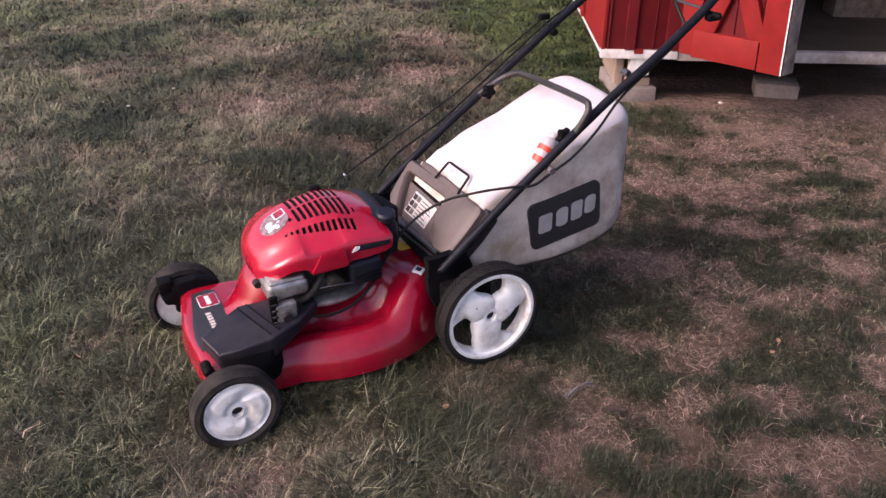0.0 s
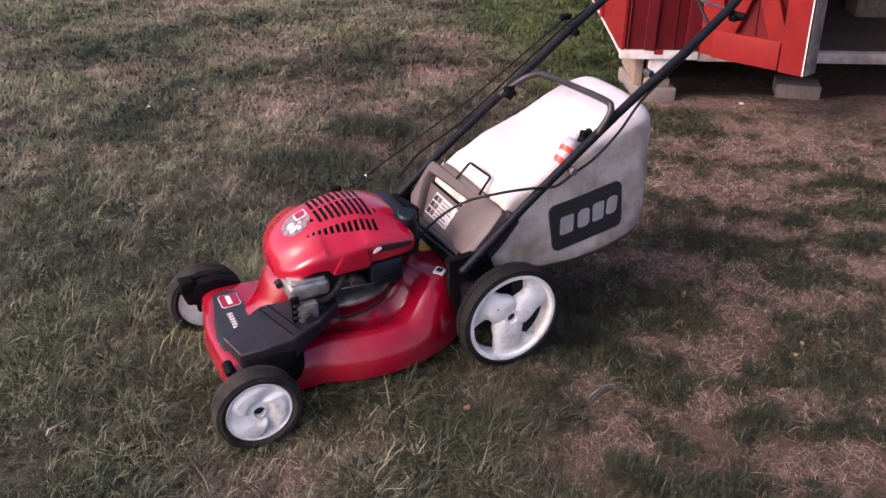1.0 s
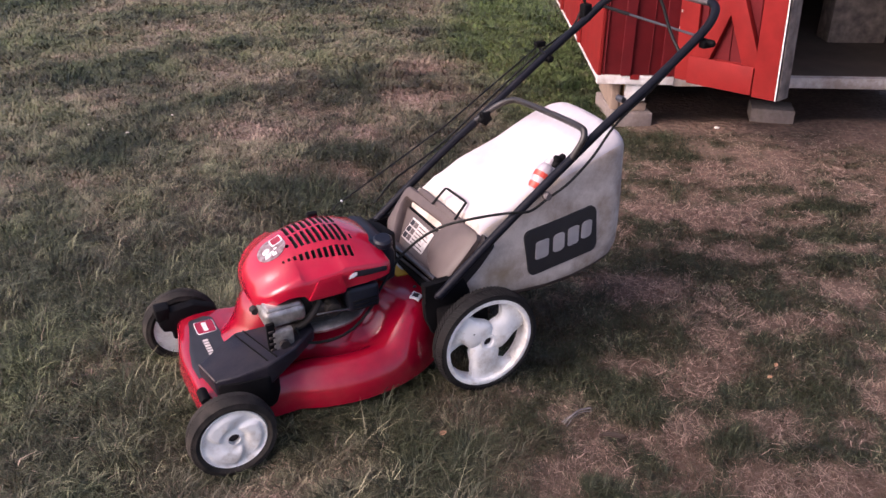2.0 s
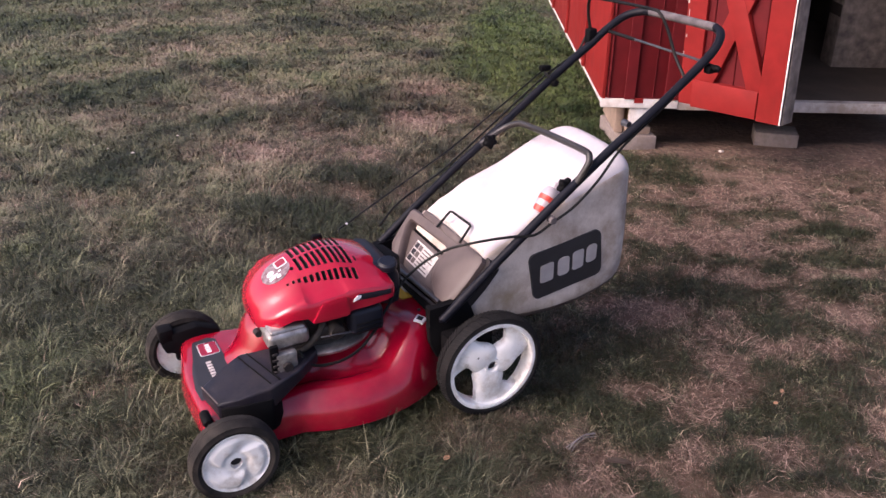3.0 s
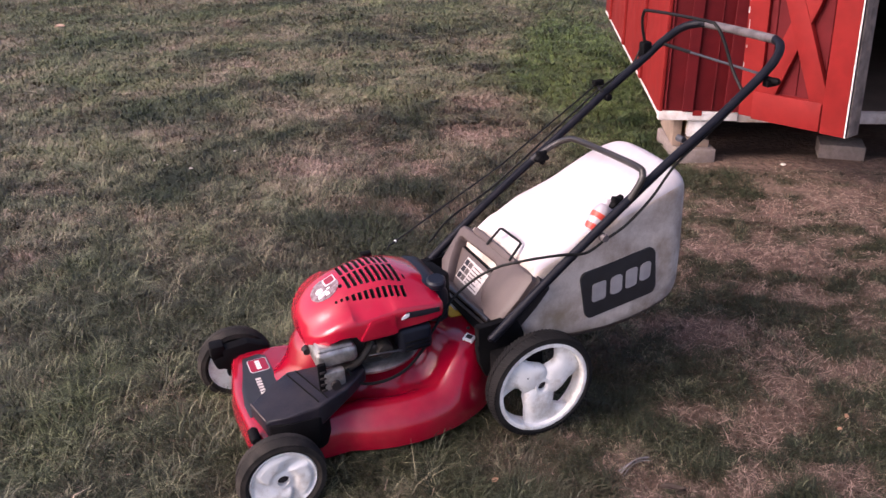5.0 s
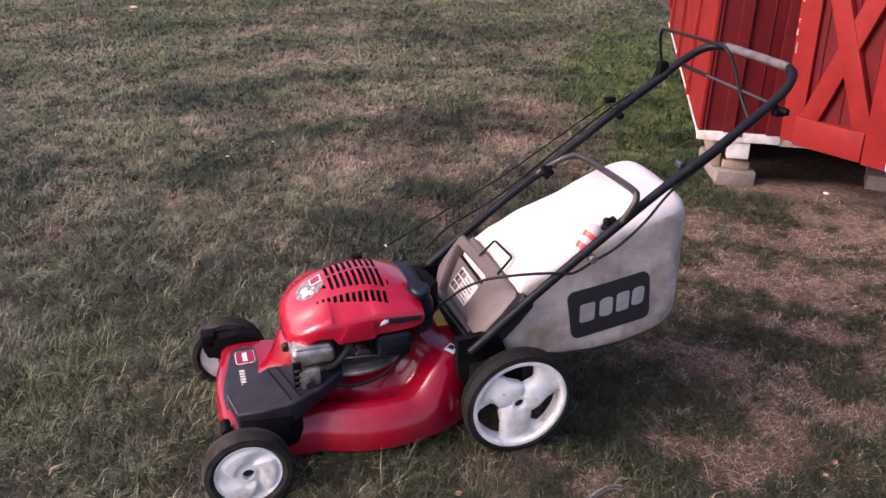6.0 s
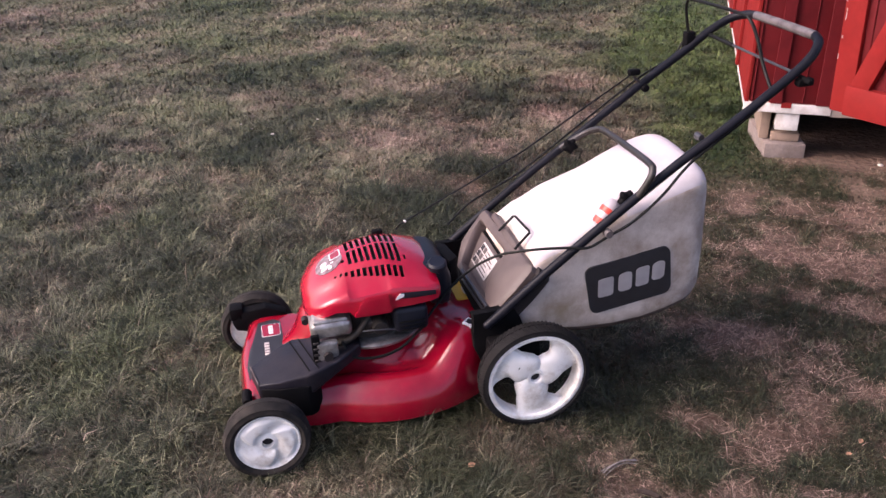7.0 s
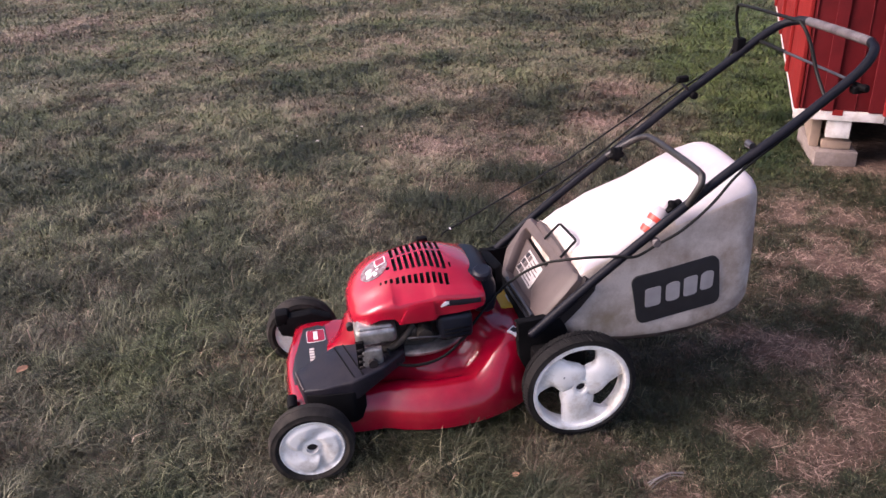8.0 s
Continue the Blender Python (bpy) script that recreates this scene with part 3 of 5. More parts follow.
    if straws:
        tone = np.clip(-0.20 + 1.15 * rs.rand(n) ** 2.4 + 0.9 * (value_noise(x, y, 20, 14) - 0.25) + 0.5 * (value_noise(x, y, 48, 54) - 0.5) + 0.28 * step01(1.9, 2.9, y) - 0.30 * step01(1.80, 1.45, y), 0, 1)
    # darker roots paint the shade between blades into the tone, less so far off
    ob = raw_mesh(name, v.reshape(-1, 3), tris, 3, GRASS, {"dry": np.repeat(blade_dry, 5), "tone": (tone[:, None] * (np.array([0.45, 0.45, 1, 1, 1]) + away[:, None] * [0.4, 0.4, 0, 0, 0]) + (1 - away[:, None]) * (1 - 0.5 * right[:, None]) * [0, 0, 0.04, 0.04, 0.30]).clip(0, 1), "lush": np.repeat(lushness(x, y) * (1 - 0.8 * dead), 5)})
    return tagged(ob, label, "grass", kind="stuff")


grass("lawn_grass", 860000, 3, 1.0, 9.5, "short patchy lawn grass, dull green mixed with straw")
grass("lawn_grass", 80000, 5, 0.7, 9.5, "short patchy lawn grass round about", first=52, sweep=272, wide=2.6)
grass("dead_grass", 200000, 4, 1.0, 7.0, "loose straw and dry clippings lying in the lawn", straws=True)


# ---- the lawn mower: x to its front, y to its left, z up, origin under the rear axle ----
MOWER_POSE = pose(-0.0124, 2.048, -0.017, 0, 2.3, 208.08)
mower = empty("lawn_mower", m=MOWER_POSE)
tagged(mower, "red push mower with white wheels and white grass bag", "lawn mower")


def tyre_mesh(r, half, rim_r, lugs, worn=0.0):
    """A tyre of outer radius r with raised slanted tread bars."""
    h = half
    prof = [(rim_r, -h * 0.80), (rim_r + 0.004, -h * 0.92), (r - 0.016, -h * 1.0), (r - 0.0065 + worn, -h * 0.86), (r - 0.0035 + worn, -h * 0.45), (r - 0.0025 + worn, 0),
            (r - 0.0035 + worn, h * 0.45), (r - 0.0065 + worn, h * 0.86), (r - 0.016, h * 1.0), (rim_r + 0.004, h * 0.92), (rim_r, h * 0.80)]
    bm = lathe(prof, 72)
    for k in range(lugs):
        for side in (-1, 1):
            a0 = (k + (0.5 if side > 0 else 0)) * math.tau / lugs
            pts = []
            for rr in (r - 0.012, r):
                for yy, da in ((0.05, 0.0), (0.92, 0.9)):
                    for e in (-0.24, 0.24):
                        a = a0 + (da + e) * math.tau / lugs
                        q = rr - (0.005 if yy > 0.5 else 0)
                        pts.append(bm.verts.new((q * math.cos(a), side * yy * h, q * math.sin(a))))
            for f in ((4, 5, 7, 6), (0, 1, 5, 4), (2, 6, 7, 3), (0, 4, 6, 2), (1, 3, 7, 5)):
                bm.faces.new([pts[i] for i in f])
    return bm


def rear_rim_mesh(s):
    """White three-spoke wheel: deep ring, hub and three broad swirled, bulging spokes. s: +1 or -1, the outer side."""
    bm = lathe([(0.1065, 0.010), (0.1095, 0.0225), (0.1150, 0.0250), (0.1205, 0.0225), (0.1210, -0.018), (0.1060, -0.018)], 72)
    lathe([(0.0122, 0.0165), (0.0134, 0.0184), (0.0165, 0.0190), (0.0212, 0.0192), (0.0216, -0.01), (0.0122, -0.01)], 40, bm)
    for c, fat in ((32, 29), (147, 29), (267, 32)):
        grids = []
        for back in (0, 1):
            grid = []
            for i in range(11):
                t = i / 10
                r = 0.020 + t * 0.088
                cen = c + 34 * (0.80 - t)
                hw = fat + 40 * (1 - smooth(0.16, 0.60, t)) + 3 * smooth(0.92, 1.0, t)
                row = []
                for j in range(13):
                    q = -1 + j / 6
                    a = radians(cen + hw * q)
                    lift = 0.0125 * (1 - abs(q) ** 4.0) * (0.45 + 0.55 * math.sin(math.pi * min(1, t * 0.9 + 0.22)))
                    y = 0.009 + lift if not back else -0.006
                    row.append(bm.verts.new((r * math.cos(a), y, r * math.sin(a))))
                grid.append(row)
            for a, b in zip(grid, grid[1:]):
                for j in range(12):
                    bm.faces.new((a[j], a[j + 1], b[j + 1], b[j]))
            grids.append(grid)
        for j in (0, 12):
            for i in range(10):
                bm.faces.new((grids[0][i][j], grids[0][i + 1][j], grids[1][i + 1][j], grids[1][i][j]))
    if s < 0:
        bmesh.ops.scale(bm, vec=(1, -1, 1), verts=bm.verts)
    return bm


def front_rim_mesh(s):
    """White disc wheel with three shallow moulded swirls round a sunken hub hole."""
    bm = bmesh.new()
    rings = []
    rows = 16
    for i in range(rows + 1):
        t = i / rows
        r = 0.0138 + t * (0.0775 - 0.0138)
        ring = []
        for k in range(90):
            a = k * math.tau / 90
            phase = math.degrees(a) - 55 * t
            q = ((phase + 20) % 120) / 120
            step = smooth(0.0, 0.10, q) * (1 - smooth(0.55, 1.0, q))
            dish = 0.016 + 0.007 * smooth(0.75, 0.95, t) - 0.006 * smooth(0.97, 1.0, t)
            y = dish + 0.009 * step * smooth(0.12, 0.35, t) * (1 - smooth(0.72, 0.88, t)) + 0.004 * (1 - smooth(0.0, 0.2, t))
            ring.append(bm.verts.new((r * math.cos(a), y, r * math.sin(a))))
        rings.append(ring)
    back = [bm.verts.new((0.0775 * math.cos(k * math.tau / 90), -0.018, 0.0775 * math.sin(k * math.tau / 90))) for k in range(90)]
    inner = [bm.verts.new((0.0138 * math.cos(k * math.tau / 90), -0.018, 0.0138 * math.sin(k * math.tau / 90))) for k in range(90)]
    rings = [inner] + rings + [back, inner]
    for a, b in zip(rings, rings[1:]):
        for k in range(90):
            bm.faces.new((a[k], a[(k + 1) % 90], b[(k + 1) % 90], b[k]))
    if s < 0:
        bmesh.ops.scale(bm, vec=(1, -1, 1), verts=bm.verts)
    return bm


def wheel(x, z, s, rear):
    w = empty("wheel", mower)
    w.location = (x, (0.271 if s > 0 else -0.238), z)
    tagged(w, "high white three-spoke rear wheel" if rear else "small white front wheel with dusty tyre")
    if rear:
        part("tyre", tyre_mesh(0.1400, 0.0265, 0.1185, 80), RUBBER, w, "black rubber tyre with slanted tread")
        part("rim", rear_rim_mesh(s), WHITE_PLASTIC, w, "white plastic rim with three swirled spokes", 50)
        part("spoke_hole", lathe([(0.0003, 0.0006), (0.0028, 0.0006), (0.0028, -0.004), (0.0003, -0.004)], 12, None, (0.042, s * 0.0206, 0.038)), SLOT, w)
    else:
        part("tyre", tyre_mesh(0.1010, 0.0265, 0.076, 64, 0.0017), DUSTY_RUBBER, w, "dusty black rubber tyre")
        part("rim", front_rim_mesh(s), WHITE_PLASTIC, w, "scuffed white plastic disc rim", 50)
    hole = 0.0122 if rear else 0.0138
    part("axle_bolt", lathe([(0.0005, 0.007), (hole * 0.98, 0.007), (hole * 0.98, -0.03), (0.0005, -0.03)], 20, None, (0, 0.0 if s > 0 else 0.004, 0)), SLOT, w)
    return w


for wx, wz, rear in ((0.0, 0.14, True), (0.646, 0.10, False)):
    for ws in (1, -1):
        wheel(wx, wz, ws, rear)

# deck
DECK_C = (0.300, 0.0)


def deck_reach(a):
    """Distance from the deck's middle to its edge in the direction a."""
    c, s, far = math.cos(a), abs(math.sin(a)), 0.018 * smooth(0.0, -0.45, math.sin(a))
    r = 1 / math.sqrt((c / 0.296) ** 2 + (s / 0.2475) ** 2)
    if c > 0:
        r = max(r, min((0.393 - far) / max(c, 1e-6) - 0.05 * s * s, 0.206 / max(s, 1e-6)))
    return r


REACH = [deck_reach(math.tau * k / 360) for k in range(360)]
for _ in range(6):
    REACH = [(REACH[k - 1] + REACH[k] + REACH[(k + 1) % 360]) / 2.994 for k in range(360)]


def reach(a):
    q = (math.degrees(a) % 360)
    i = int(q) % 360
    return REACH[i] + (REACH[(i + 1) % 360] - REACH[i]) * (q - int(q))


def deck_height(a, f):
    """Height of the deck's outside at direction a, at the fraction f of the reach."""
    c = math.cos(a)
    front, back = smooth(0.72, 0.95, c), smooth(-0.25, -0.85, c)
    top = 0.152 + 0.008 * front + 0.076 * back
    low = 0.062 + 0.043 * front + 0.02 * smooth(-0.75, -1.0, c)
    turn = 0.73 + 0.17 * front + 0.03 * back
    shoulder = low + (top - low) * (0.08 * (1 - front) + 0.60 * front)
    z = top - 0.010 * (1 - front) * (1 - back) * smooth(0.76, 0.58, f) + 0.046 * (1 - front) * (1 - smooth(0.38, 0.66, f)) * (1 - 0.5 * back) + (0.030 * (1 - front) + 0.012 * front) * (1 - smooth(0.30, 0.42, f))
    if f <= turn:
        return z
    edge = 0.996 - 0.011 * front
    if f <= edge:
        s = (f - turn) / (edge - turn)
        return shoulder + (top - shoulder) * max(0.0, 1 - s ** 2.1) ** 0.5
    return shoulder + (low - shoulder) * min(1.0, (f - edge) / (0.997 - edge))


def deck_surface(x, y):
    dx, dy = x - DECK_C[0], y - DECK_C[1]
    a = math.atan2(dy, dx)
    return (x, y, deck_height(a, math.hypot(dx, dy) / reach(a))), (0, 0, 1)


def deck_mesh():
    fs = [0.05, 0.15, 0.25, 0.32, 0.39, 0.45, 0.50, 0.55, 0.60, 0.64, 0.68, 0.71, 0.74, 0.77, 0.80, 0.82, 0.86, 0.89, 0.92, 0.94, 0.955, 0.966, 0.975, 0.981, 0.985, 0.989, 0.992, 0.9945, 0.996, 0.997]
    rings = []
    for f in fs:
        ring = []
        for k in range(160):
            a = math.tau * k / 160
            r = reach(a) * f
            ring.append((DECK_C[0] + r * math.cos(a), DECK_C[1] + r * math.sin(a), deck_height(a, f)))
        rings.append(ring)
    # rolled lip
    for out, dz in ((0.998, -0.002), (0.996, -0.004), (0.985, -0.004)):
        ring = []
        for k in range(160):
            a = math.tau * k / 160
            r = reach(a) * out
            ring.append((DECK_C[0] + r * math.cos(a), DECK_C[1] + r * math.sin(a), deck_height(a, 0.997) + dz))
        rings.append(ring)
    return loft(rings, False)


deck = part("deck", deck_mesh(), RED, mower, "glossy red stamped steel deck with rolled lip", 50)
deck_thick = deck.modifiers.new("thickness", 'SOLIDIFY')
deck_thick.thickness, deck_thick.offset = 0.003, -1


def hump_mesh():
    """The raised housing in front of the engine, falling towards the front edge."""
    rings = []
    for z, cx, rx, ry in ((0.150, 0.490, 0.116, 0.104), (0.160, 0.489, 0.096, 0.094), (0.18, 0.486, 0.078, 0.086), (0.21, 0.480, 0.064, 0.080),
                          (0.24, 0.470, 0.062, 0.080), (0.264, 0.460, 0.054, 0.075), (0.272, 0.45, 0.045, 0.06)):
        rings.append([(cx + rx * math.cos(k * math.tau / 48), -0.020 + ry * math.sin(k * math.tau / 48), z) for k in range(48)])
    return loft(rings)


part("engine_shroud", hump_mesh(), RED, mower, "red raised housing in front of the engine", 60)

# black cover over the near front corner
bm = prism([(0.668, 0.100), (0.650, 0.190), (0.600, 0.205), (0.533, 0.213), (0.455, 0.192), (0.398, 0.150), (0.395, 0.105), (0.470, 0.070), (0.560, 0.034), (0.605, 0.060)], 0.130, 0.189, 0.006, 3)
for v in bm.verts:
    low = v.co.z < 0.16
    v.co.z += 0.17 * max(0.0, 0.655 - v.co.x) * (smooth(0.56, 0.50, v.co.x) if low else 1.0)
    v.co.z += 0.026 * smooth(0.56, 0.50, v.co.x) if low else 0.0
shield = part("belt_cover", bm, SHIELD, mower, "dark grey moulded plastic belt cover")
part("skirt", prism([(0.648, 0.110), (0.645, 0.196), (0.600, 0.210), (0.535, 0.216), (0.505, 0.195), (0.51, 0.12), (0.55, 0.10)], 0.095, 0.182, 0.005), BLACK, mower, "black plastic skirt below the belt cover")
part("ridge", tube([(0.666, 0.102, 0.189), (0.649, 0.188, 0.192)], 0.0020, 8, 2, False), TAUPE, shield, "pale worn edge")
for dx in (0.0, 0.022):
    part("ridge", tube([(0.565 - dx, 0.045, 0.2055 + 0.17 * dx), (0.528 - dx, 0.196, 0.2115 + 0.17 * dx)], 0.0018, 8, 2, False), BLACK, shield)

# decals on the deck's front
part("dark_decal", draped([(0.668, -0.005), (0.676, 0.060), (0.672, 0.112), (0.61, 0.100), (0.575, 0.070), (0.582, -0.135), (0.600, -0.150), (0.640, -0.140), (0.655, -0.060)], deck_surface, 0.0016), PATCH, deck, "dark grey front decal")
part("badge_frame", draped(rounded(0.584, 0.633, -0.124, -0.064, 0.008), deck_surface, 0.0024), WHITE_PRINT, deck, "white outline of the square front badge")
part("badge", draped(rounded(0.5856, 0.6314, -0.1224, -0.0656, 0.007), deck_surface, 0.0030), RED, deck, "red square front badge")
for k in range(4):
    part("badge_mark", draped(rounded(0.603, 0.615, -0.114 + k * 0.0105, -0.1055 + k * 0.0105, 0.002, 2), deck_surface, 0.0036, 2), WHITE_PRINT, deck)
for k in range(6):
    part("bar", draped(rounded(0.616, 0.629, -0.036 + k * 0.0125, -0.028 + k * 0.0125, 0.002, 2), deck_surface, 0.0026, 2), WORN_LABEL, deck)
part("rating_sticker", draped([(0.101, 0.130), (0.119, 0.115), (0.139, 0.131), (0.121, 0.146)], deck_surface, 0.0045, 5), WHITE_PRINT, deck, "small white diamond sticker")
part("sticker_mark", draped([(0.109, 0.130), (0.120, 0.122), (0.131, 0.131), (0.120, 0.139)], deck_surface, 0.0053, 5), SHIELD, deck)
for bx, by in ((0.105, 0.092), (0.122, 0.133), (0.085, 0.14)):
    p, _ = deck_surface(bx, by)
    part("bolt", lathe([(0.0003, 0.004), (0.0045, 0.003), (0.005, -0.002), (0.0003, -0.002)], 12), SLOT, deck).matrix_local = Matrix.Translation(p) @ pose(0, 0, 0, 90, 0, 0)
part("front_knob", lathe([(0.0003, 0.024), (0.009, 0.023), (0.012, 0.016), (0.012, -0.018), (0.0003, -0.020)], 24, None, (0.680, 0.190, 0.164)), BLACK, mower, "black round deck fitting")
part("front_tab", box(0.655, 0.690, 0.165, 0.215, 0.105, 0.128, 0.005), RED, mower)

# fender and arms over the far front wheel and behind the near ones

fender = part("fender", prism([(0.700, 0.126), (0.710, 0.154), (0.690, 0.182), (0.615, 0.187), (0.560, 0.162), (0.552, 0.100), (0.655, 0.095), (0.664, 0.125)], 0.172, 0.208, 0.006), BLACK, mower, "black plastic wheel fender")
fender.matrix_local = pose(0, 0, 0, 90, 0, 0)
part("fender_lug", box(0.675, 0.712, -0.214, -0.172, 0.158, 0.196, 0.006), BLACK, mower)
for s in (1, -1):
    part("axle_arm", box(0.60, 0.675, s * 0.205, s * 0.243, 0.075, 0.125, 0.008), BLACK, mower)
    part("axle_bracket", prism([(0.100, s * 0.198), (0.100, s * 0.238), (-0.030, s * 0.238), (-0.030, s * 0.198)], 0.110, 0.225, 0.008), BLACK, mower, "black rear axle bracket")
    bm = bmesh.new()
    loft([[(x, s * y, z) for x, z in ((0.132, 0.296), (0.124, 0.254), (0.132, 0.244), (0.128, 0.195), (0.110, 0.150), (0.0, 0.150), (0.004, 0.245), (0.024, 0.300), (0.070, 0.291), (0.100, 0.293))] for y in (0.184, 0.204)], True, bm)
    bmesh.ops.bevel(bm, geom=bm.edges[:], offset=0.004, segments=2, profile=0.5, affect='EDGES')
    part("handle_bracket", bm, BLACK, mower, "black handle bracket")
    part("bracket_bolt", lathe([(0.0005, 0.006), (0.006, 0.005), (0.007, -0.002), (0.0005, -0.002)], 14, None, (0.098, s * 0.205, 0.258)), SHIELD, mower)
part("rear_axle", tube([(0, -0.245, 0.14), (0, 0.245, 0.14)], 0.007, 12, 2, False), WIRE, mower)
part("front_axle", tube([(0.646, -0.245, 0.10), (0.646, 0.245, 0.10)], 0.006, 12, 2, False), WIRE, mower)

# engine
engine = empty("engine", mower)
tagged(engine, "small engine under a red plastic cover")
COVER = [(0.53, 0.323, 0.045, 0.292), (0.527, 0.338, 0.066, 0.289), (0.519, 0.350, 0.095, 0.29), (0.505, 0.363, 0.118, 0.297), (0.484, 0.377, 0.136, 0.312), (0.45, 0.393, 0.150, 0.328), (0.418, 0.406, 0.157, 0.328), (0.406, 0.410, 0.159, 0.312), (0.37, 0.419, 0.16, 0.311), (0.325, 0.425, 0.16, 0.311), (0.312, 0.424, 0.16, 0.322), (0.268, 0.415, 0.16, 0.322), (0.225, 0.399, 0.158, 0.324), (0.203, 0.386, 0.154, 0.328), (0.196, 0.375, 0.146, 0.335)]
HALF = [(0, 1), (0.16, 0.995), (0.31, 0.975), (0.45, 0.925), (0.56, 0.84), (0.65, 0.735), (0.73, 0.655), (0.81, 0.60), (0.90, 0.555), (0.96, 0.505), (0.99, 0.42), (1.0, 0.25), (1.0, 0.0)]


COVER_Y = 0.012
COVER = [(x - 0.004 - 0.008 * smooth(0.45, 0.53, x), zt - 0.004 * smooth(0.40, 0.50, x), hw * 0.93, zb) for x, zt, hw, zb in COVER]


def cover_section(x):
    zt, hw, zb = lerp_table(COVER, x)
    return [(x, COVER_Y + hw * u, zb + (zt - zb) * v) for u, v in HALF[::-1]] + [(x, COVER_Y - hw * u, zb + (zt - zb) * v) for u, v in HALF[1:]]


def cover_side(x, w):
    """A point on the cover's near side, w from 0 at its lower edge to 1 at the crest."""
    zt, hw, zb = lerp_table(COVER, x)
    n = (len(HALF) - 1) * (1 - w)
    i = min(int(n), len(HALF) - 2)
    u = HALF[i][0] + (HALF[i + 1][0] - HALF[i][0]) * (n - i)
    v = HALF[i][1] + (HALF[i + 1][1] - HALF[i][1]) * (n - i)
    du, dv = HALF[i + 1][0] - HALF[i][0], HALF[i + 1][1] - HALF[i][1]
    nrm = Vector((0, -dv * (zt - zb), du * hw)).normalized()
    return (x, COVER_Y + hw * u, zb + (zt - zb) * v), nrm


def cut(ob, cutters, mat):
    """Cuts slots into a mesh for good."""
    tool = part("tool", cutters, mat)
    b = ob.modifiers.new("cut", 'BOOLEAN')
    b.operation, b.object, b.solver = 'DIFFERENCE', tool, 'EXACT'
    b.material_mode = 'TRANSFER'
    bpy.context.view_layer.update()
    me = bpy.data.meshes.new_from_object(ob.evaluated_get(bpy.context.evaluated_depsgraph_get()))
    ob.modifiers.clear()
    me.name = ob.data.name
    me.shade_smooth()
    me.set_sharp_from_angle(angle=radians(32))
    ob.data = me
    bpy.data.objects.remove(tool)


stations = [0.530, 0.527, 0.523, 0.519, 0.512, 0.505, 0.495, 0.484, 0.467, 0.450, 0.434, 0.418, 0.412, 0.406, 0.388, 0.370, 0.347, 0.325, 0.318, 0.312, 0.290, 0.268, 0.246, 0.225, 0.214, 0.203, 0.196]
cover = part("cover", loft([cover_section(x - 0.004 - 0.008 * smooth(0.45, 0.53, x)) for x in stations]), COVER_RED, None, "glossy red plastic engine cover with cooling slots", 38)
def cover_top(u, v):
    zt, hw, zb = lerp_table(COVER, u)
    q = abs(v - COVER_Y) / hw
    for a, b in zip(HALF, HALF[1:]):
        if q <= b[0]:
            return (u, v, zb + (zt - zb) * (a[1] + (b[1] - a[1]) * (q - a[0]) / max(1e-6, b[0] - a[0]))), (0.12, 0, 0.99)
    return (u, v, zb), (0, 0, 1)


slots = bmesh.new()


def slot(x, w, y0, y1, deep=0.014):
    """One cooling slot across the cover, cut straight down to a little below the skin."""
    low = min(cover_top(x, y0)[0][2], cover_top(x, y1)[0][2])
    box(x - w, x + w, y0, y1, low - deep, 0.5, 0.0, 1, slots)


for k in range(9):
    x = 0.277 + 0.0145 * k
    slot(x, 0.0042, -0.050, 0.004)
    slot(x, 0.0042, 0.012, 0.088 - 0.0026 * k, 0.008)
    slot(x, 0.0042, 0.099 - 0.0014 * k, 0.126 - 0.0030 * k, 0.018)
for k, w in enumerate((0.0036, 0.0030, 0.0024)):
    slot(0.4075 + 0.0130 * k, w, 0.0865 - 0.002 * k, 0.0965 - 0.004 * k)
slot(0.410, 0.004, 0.040, 0.052)
slot(0.262, 0.0025, 0.066, 0.082)
cut(cover, slots, SLOT)
cover.parent = engine

part("stripe", draped([(0.296, 0.080), (0.290, 0.150), (0.205, 0.150), (0.205, 0.070), (0.25, 0.075)], cover_side, 0.0020, 4), SHIELD, cover, "dark grey side decal")
part("stripe_mark", draped([(0.304, 0.075), (0.300, 0.105), (0.292, 0.135), (0.283, 0.140), (0.284, 0.105), (0.292, 0.085)], cover_side, 0.0030, 3), WHITE_PRINT, cover, "small white mark")
part("side_panel", draped([(0.405, 0.010), (0.378, 0.185), (0.320, 0.185), (0.316, 0.010)], cover_side, 0.0085, 5), COVER_RED, cover, "raised red trapezoid panel")


part("engine_decal", draped([(0.442 + 0.034 * math.cos(k * math.tau / 24), 0.018 + 0.042 * math.sin(k * math.tau / 24)) for k in range(24)], cover_top, 0.0016, 5), WORN_SILVER, cover, "worn silver-grey oval decal with white print")
for u0, u1, v0, v1 in ((0.440, 0.462, 0.030, 0.036), (0.448, 0.464, 0.038, 0.043), (0.436, 0.446, 0.038, 0.050), (0.430, 0.438, 0.024, 0.030)):
    part("decal_mark", draped(rounded(u0, u1, v0, v1, 0.002, 2), cover_top, 0.0024, 3), WHITE_PRINT, cover)
part("decal_mark", draped(rounded(0.447, 0.463, 0.008, 0.026, 0.006, 3), cover_top, 0.0026, 4), WHITE_PRINT, cover)
part("decal_badge", draped(rounded(0.410, 0.438, -0.018, 0.016, 0.005, 3), cover_top, 0.0026, 4), WHITE_PRINT, cover)
part("decal_badge", draped(rounded(0.413, 0.435, -0.015, 0.013, 0.004, 3), cover_top, 0.0032, 4), RED, cover)
